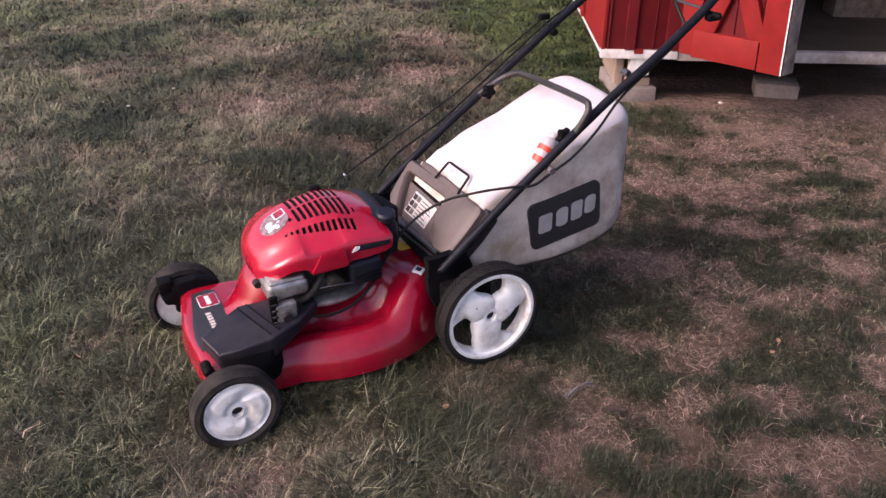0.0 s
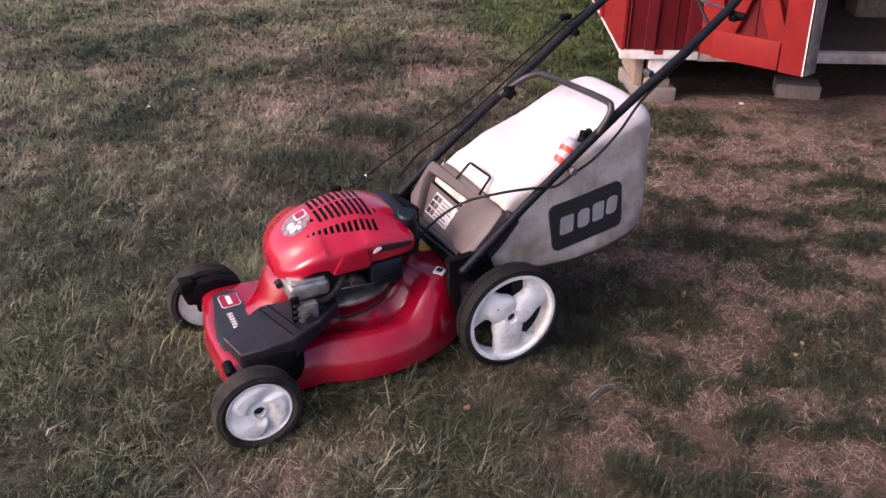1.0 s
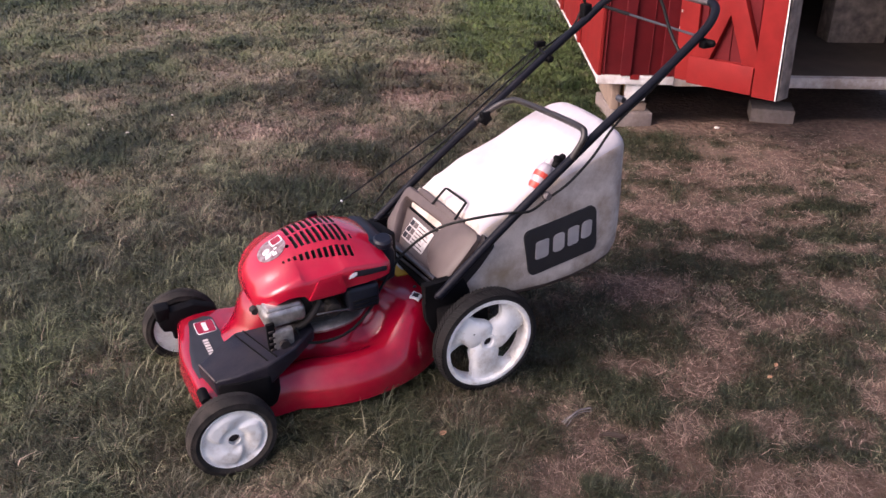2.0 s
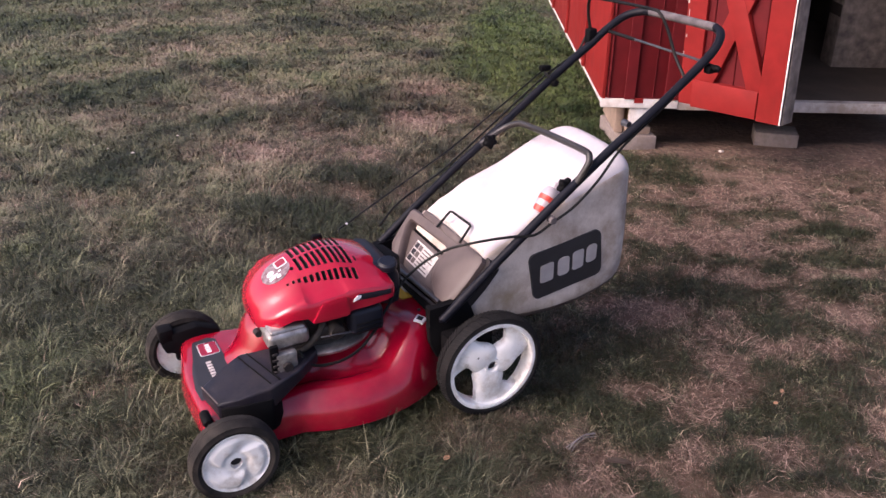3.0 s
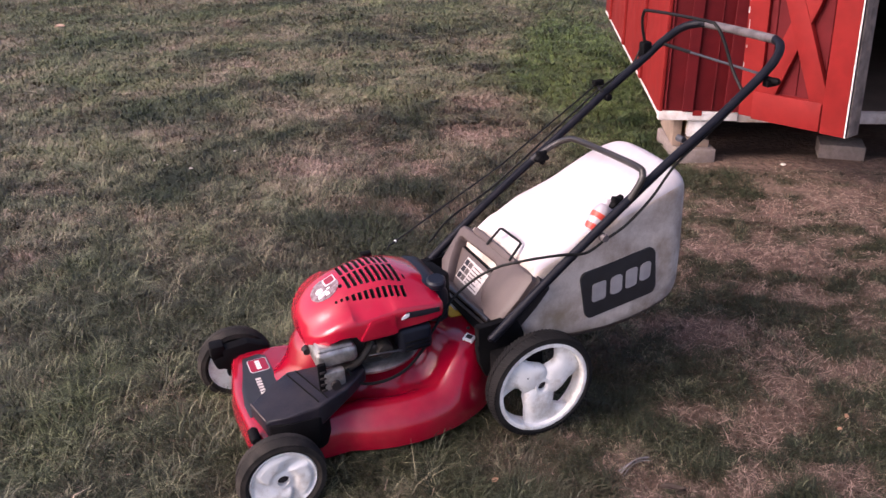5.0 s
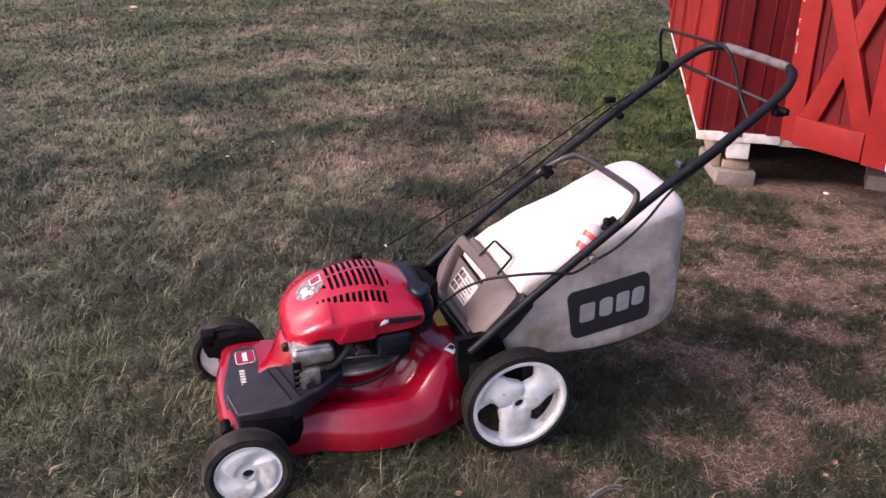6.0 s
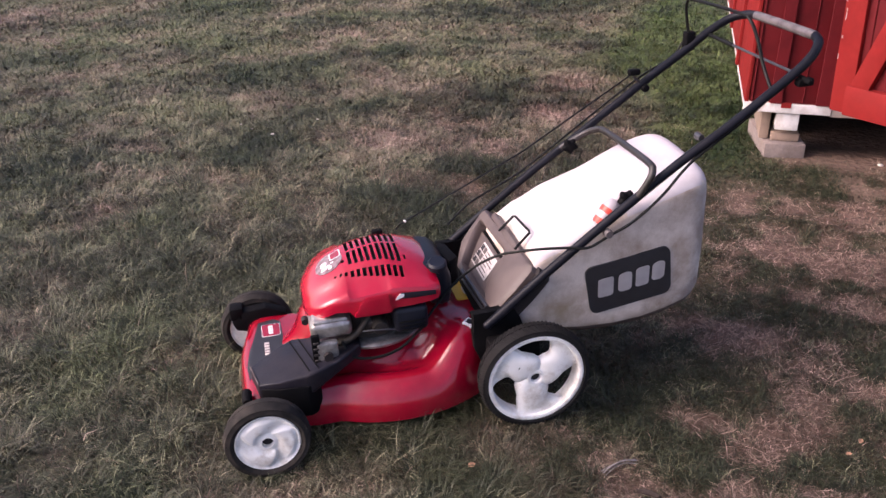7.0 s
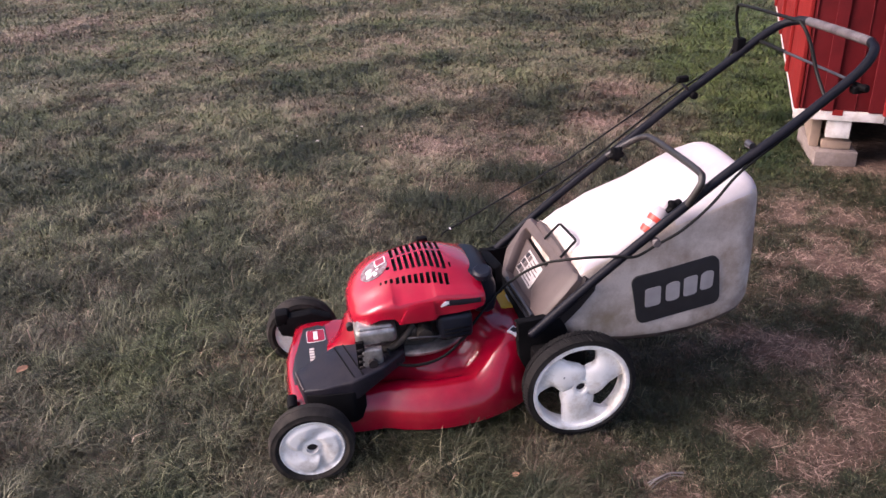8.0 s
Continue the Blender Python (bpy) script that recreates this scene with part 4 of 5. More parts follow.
part("tank", loft([[(x, yy, zz) for yy, zz in rounded(0.014 - w, 0.014 + w, z0, z1, 0.017)] for x, w, z0, z1 in
                   ((0.250, 0.060, 0.32, 0.384), (0.230, 0.080, 0.30, 0.391), (0.205, 0.088, 0.275, 0.390), (0.180, 0.090, 0.268, 0.382), (0.162, 0.086, 0.272, 0.366), (0.152, 0.072, 0.285, 0.348))]), NAVY, engine, "dark navy plastic fuel tank")
part("tank_cap", lathe([(0.0005, 0.010), (0.019, 0.010), (0.024, 0.005), (0.024, -0.008), (0.020, -0.012), (0.0005, -0.012)], 28), NAVY, engine, "dark fuel cap").matrix_local = Matrix.Translation((0.186, 0.094, 0.384)) @ pose(0, 0, 0, 78, 0, -15)
part("crankcase", lathe([(0.0005, 0.08), (0.085, 0.08), (0.095, 0.05), (0.098, -0.05), (0.0005, -0.06)], 40), IRON, engine, "oily dark crankcase").matrix_local = Matrix.Translation((0.36, 0.02, 0.255)) @ pose(0, 0, 0, 90, 0, 0)
part("base_plate", lathe([(0.0005, 0.008), (0.125, 0.008), (0.132, 0.003), (0.130, -0.004), (0.0005, -0.004)], 48), ALU, engine, "cast aluminium engine base").matrix_local = Matrix.Translation((0.350, 0.020, 0.214)) @ pose(0, 0, 0, 90, 0, 0)
muffler = part("muffler", box(0.412, 0.512, 0.070, 0.156, 0.262, 0.306, 0.014, 4), ALU, engine, "dull silver muffler box")
part("muffler_top", box(0.420, 0.504, 0.078, 0.150, 0.300, 0.312, 0.006, 3), ALU, muffler)
part("muffler_guard", box(0.494, 0.514, 0.157, 0.168, 0.205, 0.284, 0.002), BLACK, muffler, "black slotted muffler guard")
for k in range(4):
    part("rib", box(0.497, 0.511, 0.167, 0.172, 0.214 + k * 0.016, 0.220 + k * 0.016, 0.001, 1), SLOT, muffler)
part("exhaust_plate", box(0.452, 0.502, 0.150, 0.172, 0.212, 0.262, 0.006), ALU, muffler)
part("exhaust_port", lathe([(0.0005, 0.01), (0.011, 0.01), (0.012, -0.01), (0.0005, -0.01)], 20, None, (0.478, 0.172, 0.228)), SLOT, muffler)
part("pull_bolt", lathe([(0.0005, 0.008), (0.008, 0.008), (0.009, -0.01), (0.0005, -0.01)], 20, None, (0.520, 0.095, 0.288)), SLOT, engine)
part("air_box", box(0.228, 0.312, 0.100, 0.163, 0.250, 0.315, 0.012, 3), NAVY, engine, "black air filter box")
for k in range(3):
    part("rib", box(0.236, 0.300, 0.160, 0.166, 0.256 + k * 0.011, 0.260 + k * 0.011, 0.0015, 1), BLACK, engine)
part("intake", tube([(0.455, 0.12, 0.225), (0.42, 0.140, 0.245), (0.39, 0.140, 0.270), (0.37, 0.125, 0.285)], 0.009, 10, 5), IRON, engine, "grimy intake arm")
part("carburettor", box(0.325, 0.385, 0.085, 0.140, 0.245, 0.282, 0.008, 3), IRON, engine, "grimy carburettor")
part("bowl", lathe([(0.0005, 0.018), (0.017, 0.018), (0.020, 0.010), (0.020, -0.014), (0.0005, -0.018)], 24), IRON, engine).matrix_local = Matrix.Translation((0.345, 0.138, 0.268)) @ pose(0, 0, 0, 0, 0, 0)
part("linkage", tube([(0.39, 0.16, 0.272), (0.35, 0.172, 0.276), (0.31, 0.168, 0.268)], 0.0022, 8, 5), WIRE, engine)
part("spark_lead", tube([(0.44, 0.14, 0.24), (0.42, 0.165, 0.208), (0.36, 0.172, 0.200), (0.30, 0.165, 0.212), (0.24, 0.145, 0.248)], 0.0035, 8, 6), CABLE, engine, "black lead")
part("starter_lug", box(0.290, 0.318, -0.085, -0.068, 0.395, 0.418, 0.004), BLACK, engine)
part("rear_guard", prism([(0.150, -0.085), (0.128, -0.070), (0.115, 0.010), (0.14, 0.030), (0.158, -0.03)], 0.27, 0.352, 0.006), BLACK, engine, "black plastic guard behind the tank")

# discharge throat with the lift-up bag frame, leaning back
throat = empty("bag_throat", mower)
tagged(throat, "taupe plastic bag throat with a recessed front")
LEAN_T = Matrix.Translation((0.074, 0, 0.283)) @ pose(0, 0, 0, 0, -40, 0)
OUTER = [(-0.100, -0.030), (-0.140, -0.006), (-0.171, 0.017), (-0.176, 0.070), (-0.178, 0.122), (-0.170, 0.132), (-0.05, 0.138), (0.06, 0.143),
         (0.155, 0.148), (0.185, 0.146), (0.197, 0.136), (0.196, 0.080), (0.188, 0.012), (0.178, 0.000), (0.150, -0.016), (0.02, -0.022)]
POCKET = [(-0.092, -0.010), (-0.112, 0.018), (-0.130, 0.045), (-0.152, 0.080), (-0.153, 0.095), (-0.146, 0.101), (-0.05, 0.105), (0.037, 0.108),
          (0.053, 0.103), (0.050, 0.092), (0.043, 0.078), (0.047, 0.045), (0.064, 0.022), (0.092, 0.008), (0.120, 0.000), (0.02, -0.010)]


def ring_mesh(loops):
    """Skins a closed tube of rings; each ring is (depth, outline)."""
    bm = bmesh.new()
    vs = [[bm.verts.new((d, y, z)) for y, z in ring] for d, ring in loops]
    n = len(vs[0])
    for a, b in zip(vs, vs[1:] + vs[:1]):
        for i in range(n):
            bm.faces.new((a[i], a[(i + 1) % n], b[(i + 1) % n], b[i]))
    return bm


def between(a, b, t):
    return [(p[0] + (q[0] - p[0]) * t, p[1] + (q[1] - p[1]) * t) for p, q in zip(a, b)]


def throat_part(name, bm, mat, label="", angle=40):
    ob = part(name, bm, mat, throat, label, angle)
    ob.matrix_local = LEAN_T
    return ob


throat_part("face_frame", ring_mesh([(-0.050, OUTER), (-0.008, OUTER), (-0.002, between(OUTER, POCKET, 0.05)), (0.001, between(OUTER, POCKET, 0.14)), (0.003, between(OUTER, POCKET, 0.5)), (0.001, between(OUTER, POCKET, 0.85)),
                                     (-0.003, between(OUTER, POCKET, 0.95)), (-0.010, POCKET), (-0.050, POCKET)]), TAUPE, "taupe moulded frame with a broad smooth cheek", 32)
throat_part("recess_panel", box(-0.027, -0.0225, -0.156, 0.150, -0.018, 0.080, 0.001, 1), TAUPE)
# black panel stands in for the deep shade at the pocket's top
throat_part("recess_shade", box(-0.034, -0.030, -0.160, 0.150, 0.060, 0.120, 0.0), BLACK)
lab = throat_part("warning_label", box(-0.0223, -0.0212, -0.098, 0.024, 0.008, 0.070, 0.0), WORN_LABEL, "worn white warning label with pictograms")
for r in range(3):
    for c in range(2):
        part("pictogram", box(-0.0210, -0.0204, -0.095 + c * 0.021, -0.077 + c * 0.021, 0.012 + r * 0.019, 0.027 + r * 0.019, 0.0), SHIELD if c == 0 else TAUPE, lab)
for k in range(6):
    part("bar", box(-0.0210, -0.0204, -0.050, 0.018 - 0.012 * (k % 3), 0.013 + k * 0.0092, 0.016 + k * 0.0092, 0.0), TAUPE, lab)
# added black ring for the dark gap between frame and bag
throat_part("rear_gap_shade", ring_mesh([(-0.055, between(OUTER, POCKET, -0.10)), (-0.022, between(OUTER, POCKET, -0.10)), (-0.022, between(OUTER, POCKET, 0.06)), (-0.055, between(OUTER, POCKET, 0.06))]), SLOT, "black ring filling the shaded gap behind the frame")
throat_part("top_ledge", box(-0.030, 0.0035, -0.115, 0.110, 0.133, 0.150, 0.004), TAUPE)
throat_part("hinge_rod", tube([(0.007, -0.050, -0.018), (0.007, 0.166, -0.006)], 0.0055, 10, 2, False), WIRE, "steel hinge rod")
throat_part("hinge_rod", tube([(-0.004, -0.050, -0.034), (-0.004, 0.160, -0.022)], 0.004, 10, 2, False), WIRE)
throat_part("base_ledge", box(-0.060, -0.006, -0.110, 0.165, -0.050, -0.024, 0.004), BLACK)
part("yellow_label", draped(rounded(0.076, 0.126, -0.078, 0.026, 0.006), deck_surface, 0.003), YELLOW, deck, "yellow warning label on the deck")
part("label_mark", draped(rounded(0.086, 0.100, -0.040, 0.000, 0.005), deck_surface, 0.004), WHITE_PRINT, deck)

# grass bag
BAG = [(-0.016, -0.150, 0.184, 0.262, 0.409), (-0.04, -0.154, 0.189, 0.215, 0.430), (-0.09, -0.155, 0.190, 0.178, 0.447), (-0.16, -0.156, 0.188, 0.160, 0.470), (-0.24, -0.156, 0.186, 0.154, 0.494),
       (-0.32, -0.156, 0.182, 0.156, 0.517), (-0.39, -0.154, 0.177, 0.166, 0.536), (-0.44, -0.150, 0.171, 0.177, 0.547), (-0.464, -0.144, 0.165, 0.186, 0.550), (-0.486, -0.134, 0.154, 0.203, 0.545), (-0.497, -0.118, 0.138, 0.228, 0.530)]


def bag_row(x):
    return lerp_table(BAG, x)


def bag_ring(x):
    y0, y1, z0, z1 = bag_row(x)
    rt, rb, k, m = 0.034, 0.040, 5, 9
    out = []
    corners = ((y1 - rt, z1 - rt, 0, rt), (y0 + rt, z1 - rt, 90, rt), (y0 + rb, z0 + rb, 180, rb), (y1 - rb, z0 + rb, 270, rb))
    for c, (cy, cz, a0, r) in enumerate(corners):
        arc = [(cy + r * math.cos(radians(a0 + 90 * i / k)), cz + r * math.sin(radians(a0 + 90 * i / k))) for i in range(k + 1)]
        ny, nz, na, nr = corners[(c + 1) % 4]
        nxt = (ny + nr * math.cos(radians(na)), nz + nr * math.sin(radians(na)))
        out += arc + [(arc[-1][0] + (nxt[0] - arc[-1][0]) * i / m, arc[-1][1] + (nxt[1] - arc[-1][1]) * i / m) for i in range(1, m)]
    pts = []
    for y, z in out:
        mid = (y - (y0 + y1) / 2) / (y1 - y0)
        vert = (z - (z0 + z1) / 2) / (z1 - z0)
        n1 = noise.noise(Vector((x * 9, y * 9, z * 9))) + 0.5 * noise.noise(Vector((x * 24, y * 24, z * 24)))
        pts.append((x + (0.36 - z) * (0.36 if z < 0.36 else 0.58) * smooth(-0.17, -0.02, x), y + 0.0035 * n1 * (1 if abs(mid) > 0.3 else 0) - 0.022 * max(0, -vert - 0.1) * (1 if mid > 0 else -1) * abs(mid) * 2, z + 0.0035 * n1 - (0.006 * (1 - (2 * mid) ** 2) - 0.030 * smooth(-0.24, -0.42, x) * max(0.0, 1 - ((mid + 0.16) / 0.62) ** 2) + 0.014 * (0.5 - mid) if vert > 0.3 else 0)))
    return pts


def bag_side(u, v):
    """The near side of the bag at x = u, height v."""
    y0, y1, z0, z1 = bag_row(u)
    vert = (v - (z0 + z1) / 2) / (z1 - z0)
    n1 = noise.noise(Vector((u * 9, y1 * 9, v * 9))) + 0.5 * noise.noise(Vector((u * 24, y1 * 24, v * 24)))
    return (u, y1 + 0.0035 * n1 - 0.022 * max(0, -vert - 0.1), v), (0, 1, 0)


xs = [-0.016, -0.022] + [-0.014 * k for k in range(2, 32)] + [-0.447, -0.457, -0.468, -0.478, -0.488, -0.497]
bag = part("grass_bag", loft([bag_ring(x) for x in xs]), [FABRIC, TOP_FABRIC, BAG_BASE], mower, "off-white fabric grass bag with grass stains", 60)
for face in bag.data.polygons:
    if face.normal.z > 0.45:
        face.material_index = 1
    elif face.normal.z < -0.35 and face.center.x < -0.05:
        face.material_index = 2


def patch_point(a, b):
    """a along, b up, both 0 to 1, on the slanted patch."""
    lo = (-0.179 - 0.219 * a, 0.224 + 0.022 * a)
    hi = (-0.156 - 0.228 * a, 0.360 + 0.024 * a)
    return lo[0] + (hi[0] - lo[0]) * b, lo[1] + (hi[1] - lo[1]) * b


def on_patch(a, b):
    return bag_side(*patch_point(a, b))


patch = part("patch", draped([(a / 0.230, b / 0.125) for a, b in rounded(0, 0.230, 0, 0.125, 0.020, 5)], on_patch, 0.0060, 8), PATCH, bag, "black rounded brand patch with pale shapes")
for a0, a1, b0, b1 in ((0.12, 0.30, 0.33, 0.72), (0.36, 0.52, 0.34, 0.72), (0.57, 0.73, 0.35, 0.73), (0.77, 0.92, 0.37, 0.74)):
    ovalish = rounded(a0, a1, b0, b1, 0.045 if a0 in (0.12, 0.57) else 0.070, 5)
    part("patch_mark", draped([(a - 0.015 + 0.03 * (b - b0) / (b1 - b0), b) for a, b in ovalish], on_patch, 0.0075, 4), PRINT, patch)
part("wire_grip", tube([(-0.004, -0.016, 0.392), (-0.042, -0.014, 0.428), (-0.046, -0.008, 0.430), (-0.059, 0.062, 0.420), (-0.058, 0.070, 0.418), (-0.010, 0.100, 0.396)], 0.0034, 8, 6, False), CABLE, bag, "thin black wire grip")
part("carry_loop", tube([(-0.275, 0.215, 0.545), (-0.297, 0.224, 0.588), (-0.306, 0.218, 0.607), (-0.310, 0.190, 0.614), (-0.318, 0.04, 0.604), (-0.326, -0.10, 0.590), (-0.320, -0.140, 0.584), (-0.295, -0.175, 0.563), (-0.235, -0.196, 0.522)], 0.0085, 12, 8), LOOP, bag, "worn dark bent-tube carry loop")

# handle
def star_knob(r=0.019, half=0.009, lobes=5):
    """A hand knob with rounded lobes, its axis along y."""
    rings = []
    for y, k in ((-half, 0.80), (-half * 0.6, 1.0), (half * 0.5, 1.0), (half, 0.82), (half * 1.25, 0.45)):
        rings.append([(r * k * (1 + 0.17 * math.cos(lobes * a)) * math.cos(a), y, r * k * (1 + 0.17 * math.cos(lobes * a)) * math.sin(a)) for a in (math.tau * i / 50 for i in range(50))])
    return loft(rings)


handle = part("handle", tube([(0.10, 0.215, 0.262), (-0.105, 0.213, 0.420), (-0.36, 0.212, 0.603), (-0.50, 0.212, 0.692), (-0.640, 0.207, 0.786), (-0.690, 0.200, 0.824), (-0.716, 0.182, 0.848), (-0.728, 0.150, 0.856)], 0.0110, 14, 8), TUBE, mower, "dark painted steel tube handle")
part("handle_tube", tube([(0.10, -0.205, 0.270), (-0.105, -0.205, 0.425), (-0.28, -0.203, 0.545), (-0.46, -0.202, 0.668), (-0.59, -0.200, 0.752), (-0.650, -0.197, 0.795), (-0.705, -0.186, 0.828), (-0.736, -0.155, 0.842), (-0.745, -0.125, 0.845)], 0.0110, 14, 8), TUBE, handle, "dark painted steel tube")
part("crossbar", tube([(-0.728, 0.150, 0.856), (-0.736, 0.05, 0.852), (-0.742, -0.05, 0.848), (-0.745, -0.125, 0.845)], 0.0112, 14, 6), GRIP, handle, "worn grey grip bar")
part("bail", tube([(-0.605, -0.203, 0.770), (-0.592, -0.210, 0.84), (-0.586, -0.200, 0.882), (-0.585, -0.165, 0.893), (-0.584, 0.060, 0.904), (-0.586, 0.100, 0.897), (-0.594, 0.125, 0.86), (-0.600, 0.155, 0.80), (-0.600, 0.200, 0.752)], 0.0042, 8, 7), CABLE, handle, "thin black control bail")
part("cross_rod", tube([(-0.652, -0.195, 0.790), (-0.652, 0.200, 0.790)], 0.0036, 8, 2, False), WIRE, handle, "thin steel cross rod")
part("rod_sleeve", tube([(-0.652, -0.19, 0.790), (-0.652, -0.07, 0.790)], 0.0052, 8, 2, False), CABLE, handle)
part("control_block", box(-0.618, -0.590, -0.222, -0.196, 0.750, 0.800, 0.005, 2), BLACK, handle, "black cable block")
part("cable_knob", lathe([(0.0005, 0.022), (0.005, 0.022), (0.007, 0.014), (0.007, -0.02), (0.0005, -0.02)], 18, None, (-0.667, 0.222, 0.778)), BLACK, handle, "black end knob")
part("end_clamp", box(-0.690, -0.650, 0.204, 0.226, 0.762, 0.780, 0.005), BLACK, handle)
part("rope_guide", box(-0.456, -0.424, -0.200, -0.182, 0.704, 0.720, 0.004), BLACK, handle, "black starter rope guide")
part("guide_stalk", tube([(-0.44, -0.192, 0.70), (-0.462, -0.198, 0.678)], 0.0035, 8, 2, False), WIRE, handle)
for kx, ky, kz in ((-0.475, -0.203, 0.670),):
    part("clamp_knob", lathe([(0.0005, 0.014), (0.009, 0.012), (0.011, 0.006), (0.010, -0.010), (0.0005, -0.012)], 20, None, (kx, ky + 0.008, kz - 0.006)), BLACK, handle, "black clamp knob")
for ky in (0.190, -0.181):
    knob = part("star_knob", star_knob(), BLACK, handle, "black five-lobed hand knob")
    knob.matrix_local = Matrix.Translation((-0.258, ky, 0.531)) @ pose(0, 0, 0, 0, 20, 0)
    part("knob_stud", tube([(-0.258, ky, 0.531), (-0.258, 0.212 if ky > 0 else -0.204, 0.531)], 0.004, 8, 2, False), WIRE, handle)
part("wing_bolt", lathe([(0.0005, 0.01), (0.008, 0.01), (0.009, -0.012), (0.0005, -0.012)], 14, None, (-0.430, 0.195, 0.664)), WIRE, handle, "steel handle bolt")
part("cable_clip", lathe([(0.0005, 0.008), (0.009, 0.008), (0.011, 0.0), (0.010, -0.010), (0.0005, -0.010)], 14, None, (-0.200, 0.226, 0.466)), GRIP, handle, "pale cable clip")
part("starter_rope", tube([(0.262, -0.030, 0.432), (0.255, -0.035, 0.440), (-0.10, -0.118, 0.558), (-0.437, -0.192, 0.708)], 0.0022, 6, 8, False), CABLE, mower, "thin black starter rope")
part("rope_bead", lathe([(0.0005, 0.003), (0.003, 0.002), (0.003, -0.002), (0.0005, -0.003)], 10, None, (0.235, -0.040, 0.447)), WHITE_PRINT, mower)
part("brake_cable", tube([(0.232, 0.140, 0.262), (0.195, 0.120, 0.290), (0.140, 0.090, 0.325), (0.085, 0.100, 0.368), (0.040, 0.130, 0.402), (0.005, 0.165, 0.423), (-0.05, 0.195, 0.436), (-0.105, 0.216, 0.440), (-0.150, 0.230, 0.440), (-0.200, 0.230, 0.462), (-0.260, 0.232, 0.492), (-0.330, 0.228, 0.545), (-0.40, 0.222, 0.615), (-0.52, 0.215, 0.692), (-0.60, 0.208, 0.748)], 0.0034, 8, 7), CABLE, mower, "black control cable")
part("drive_cable", tube([(0.10, -0.16, 0.36), (0.02, -0.190, 0.405), (-0.12, -0.208, 0.462), (-0.30, -0.214, 0.578), (-0.46, -0.214, 0.684), (-0.56, -0.214, 0.735), (-0.60, -0.224, 0.78)], 0.0030, 8, 7), CABLE, mower, "black drive cable")

# spray bottle lying on the bag against the handle
bottle_axis = (MOWER_POSE @ Vector((-0.256, 0.155, 0.522))) - (MOWER_POSE @ Vector((-0.190, 0.168, 0.452)))
bottle = empty("bottle", m=Matrix.Translation(MOWER_POSE @ Vector((-0.192, 0.168, 0.456))) @ bottle_axis.to_track_quat('Y', 'Z').to_matrix().to_4x4() @ Matrix.Scale(1.15, 4))
tagged(bottle, "white plastic bottle with orange bands resting on the bag", "bottle")
part("body", lathe([(0.0005, 0.0), (0.012, 0.0), (0.0150, 0.004), (0.0185, 0.045), (0.0180, 0.058), (0.014, 0.068), (0.010, 0.071), (0.0005, 0.071)], 28), BOTTLE, bottle)
part("band", lathe([(0.0145, 0.008), (0.0160, 0.008), (0.0172, 0.022), (0.0160, 0.022)], 28), ORANGE, bottle, "orange printed band")
part("band", lathe([(0.0170, 0.036), (0.0185, 0.036), (0.0192, 0.048), (0.0180, 0.048)], 28), ORANGE, bottle, "orange printed band")
part("cap", lathe([(0.0005, 0.069), (0.0105, 0.069), (0.0115, 0.072), (0.0105, 0.084), (0.0005, 0.086)], 20), BOTTLE, bottle, "white screw cap")


# ---- the shed: front wall at y = 3.83, its left side at x = 0.675 ----
SX0, SX1, SY0, SY1, SZ = 0.675, 2.43, 3.83, 6.45, 0.205
shed = empty("shed", m=Matrix.Translation((1.55, 5.1, 0.0)))
tagged(shed, "red wooden garden shed with white base trim and open door", "shed")


def shed_part(name, bm, mat, parent=None, label="", angle=30):
    """A part given in world places."""
    base = parent or shed
    bmesh.ops.translate(bm, vec=-Vector((1.55, 5.1, 0.0)), verts=bm.verts)
    return part(name, bm, mat, base, label, angle)


wall_l = shed_part("wall", box(SX0, SX0 + 0.016, SY0, SY1, SZ + 0.01, 1.95, 0.003), BARN_RED, None, "red painted side wall")
wall_f = shed_part("wall", box(SX0 + 0.018, 1.060, SY0 + 0.004, SY0 + 0.064, SZ + 0.022, 1.95, 0.003), BARN_DARK_AND_SHADED, None, "dark red painted front wall")
shed_part("wall", box(2.15, SX1 - 0.062, SY0 + 0.004, SY0 + 0.064, SZ + 0.022, 1.95, 0.003), BARN_RED)
shed_part("wall", box(SX1 - 0.06, SX1, SY0, SY1, SZ + 0.01, 1.95, 0.003), BARN_RED)
shed_part("wall", box(SX0 + 0.062, SX1 - 0.062, SY1 - 0.06, SY1, SZ + 0.01, 1.95, 0.003), BARN_RED)
shed_part("header", box(1.062, 2.148, SY0 + 0.004, SY0 + 0.064, 1.80, 1.95, 0.003), BARN_RED)
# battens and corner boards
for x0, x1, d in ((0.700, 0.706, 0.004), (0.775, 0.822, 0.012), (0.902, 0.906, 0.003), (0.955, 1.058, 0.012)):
    shed_part("batten", box(x0, x1, SY0 - d, SY0 + 0.003, SZ + 0.022, 1.94, 0.002, 1), BARN_DARK_AND_SHADED, wall_f)
for y0 in (4.42, 5.22, 6.02):
    shed_part("batten", box(SX0 - 0.016, SX0 - 0.001, y0, y0 + 0.05, SZ + 0.02, 1.94, 0.002, 1), BARN_RED, wall_l)
shed_part("corner_board", box(SX0 - 0.022, SX0 - 0.002, SY1 - 0.09, SY1 + 0.02, SZ + 0.12, 1.95, 0.002, 1), BARN_RED, wall_l)
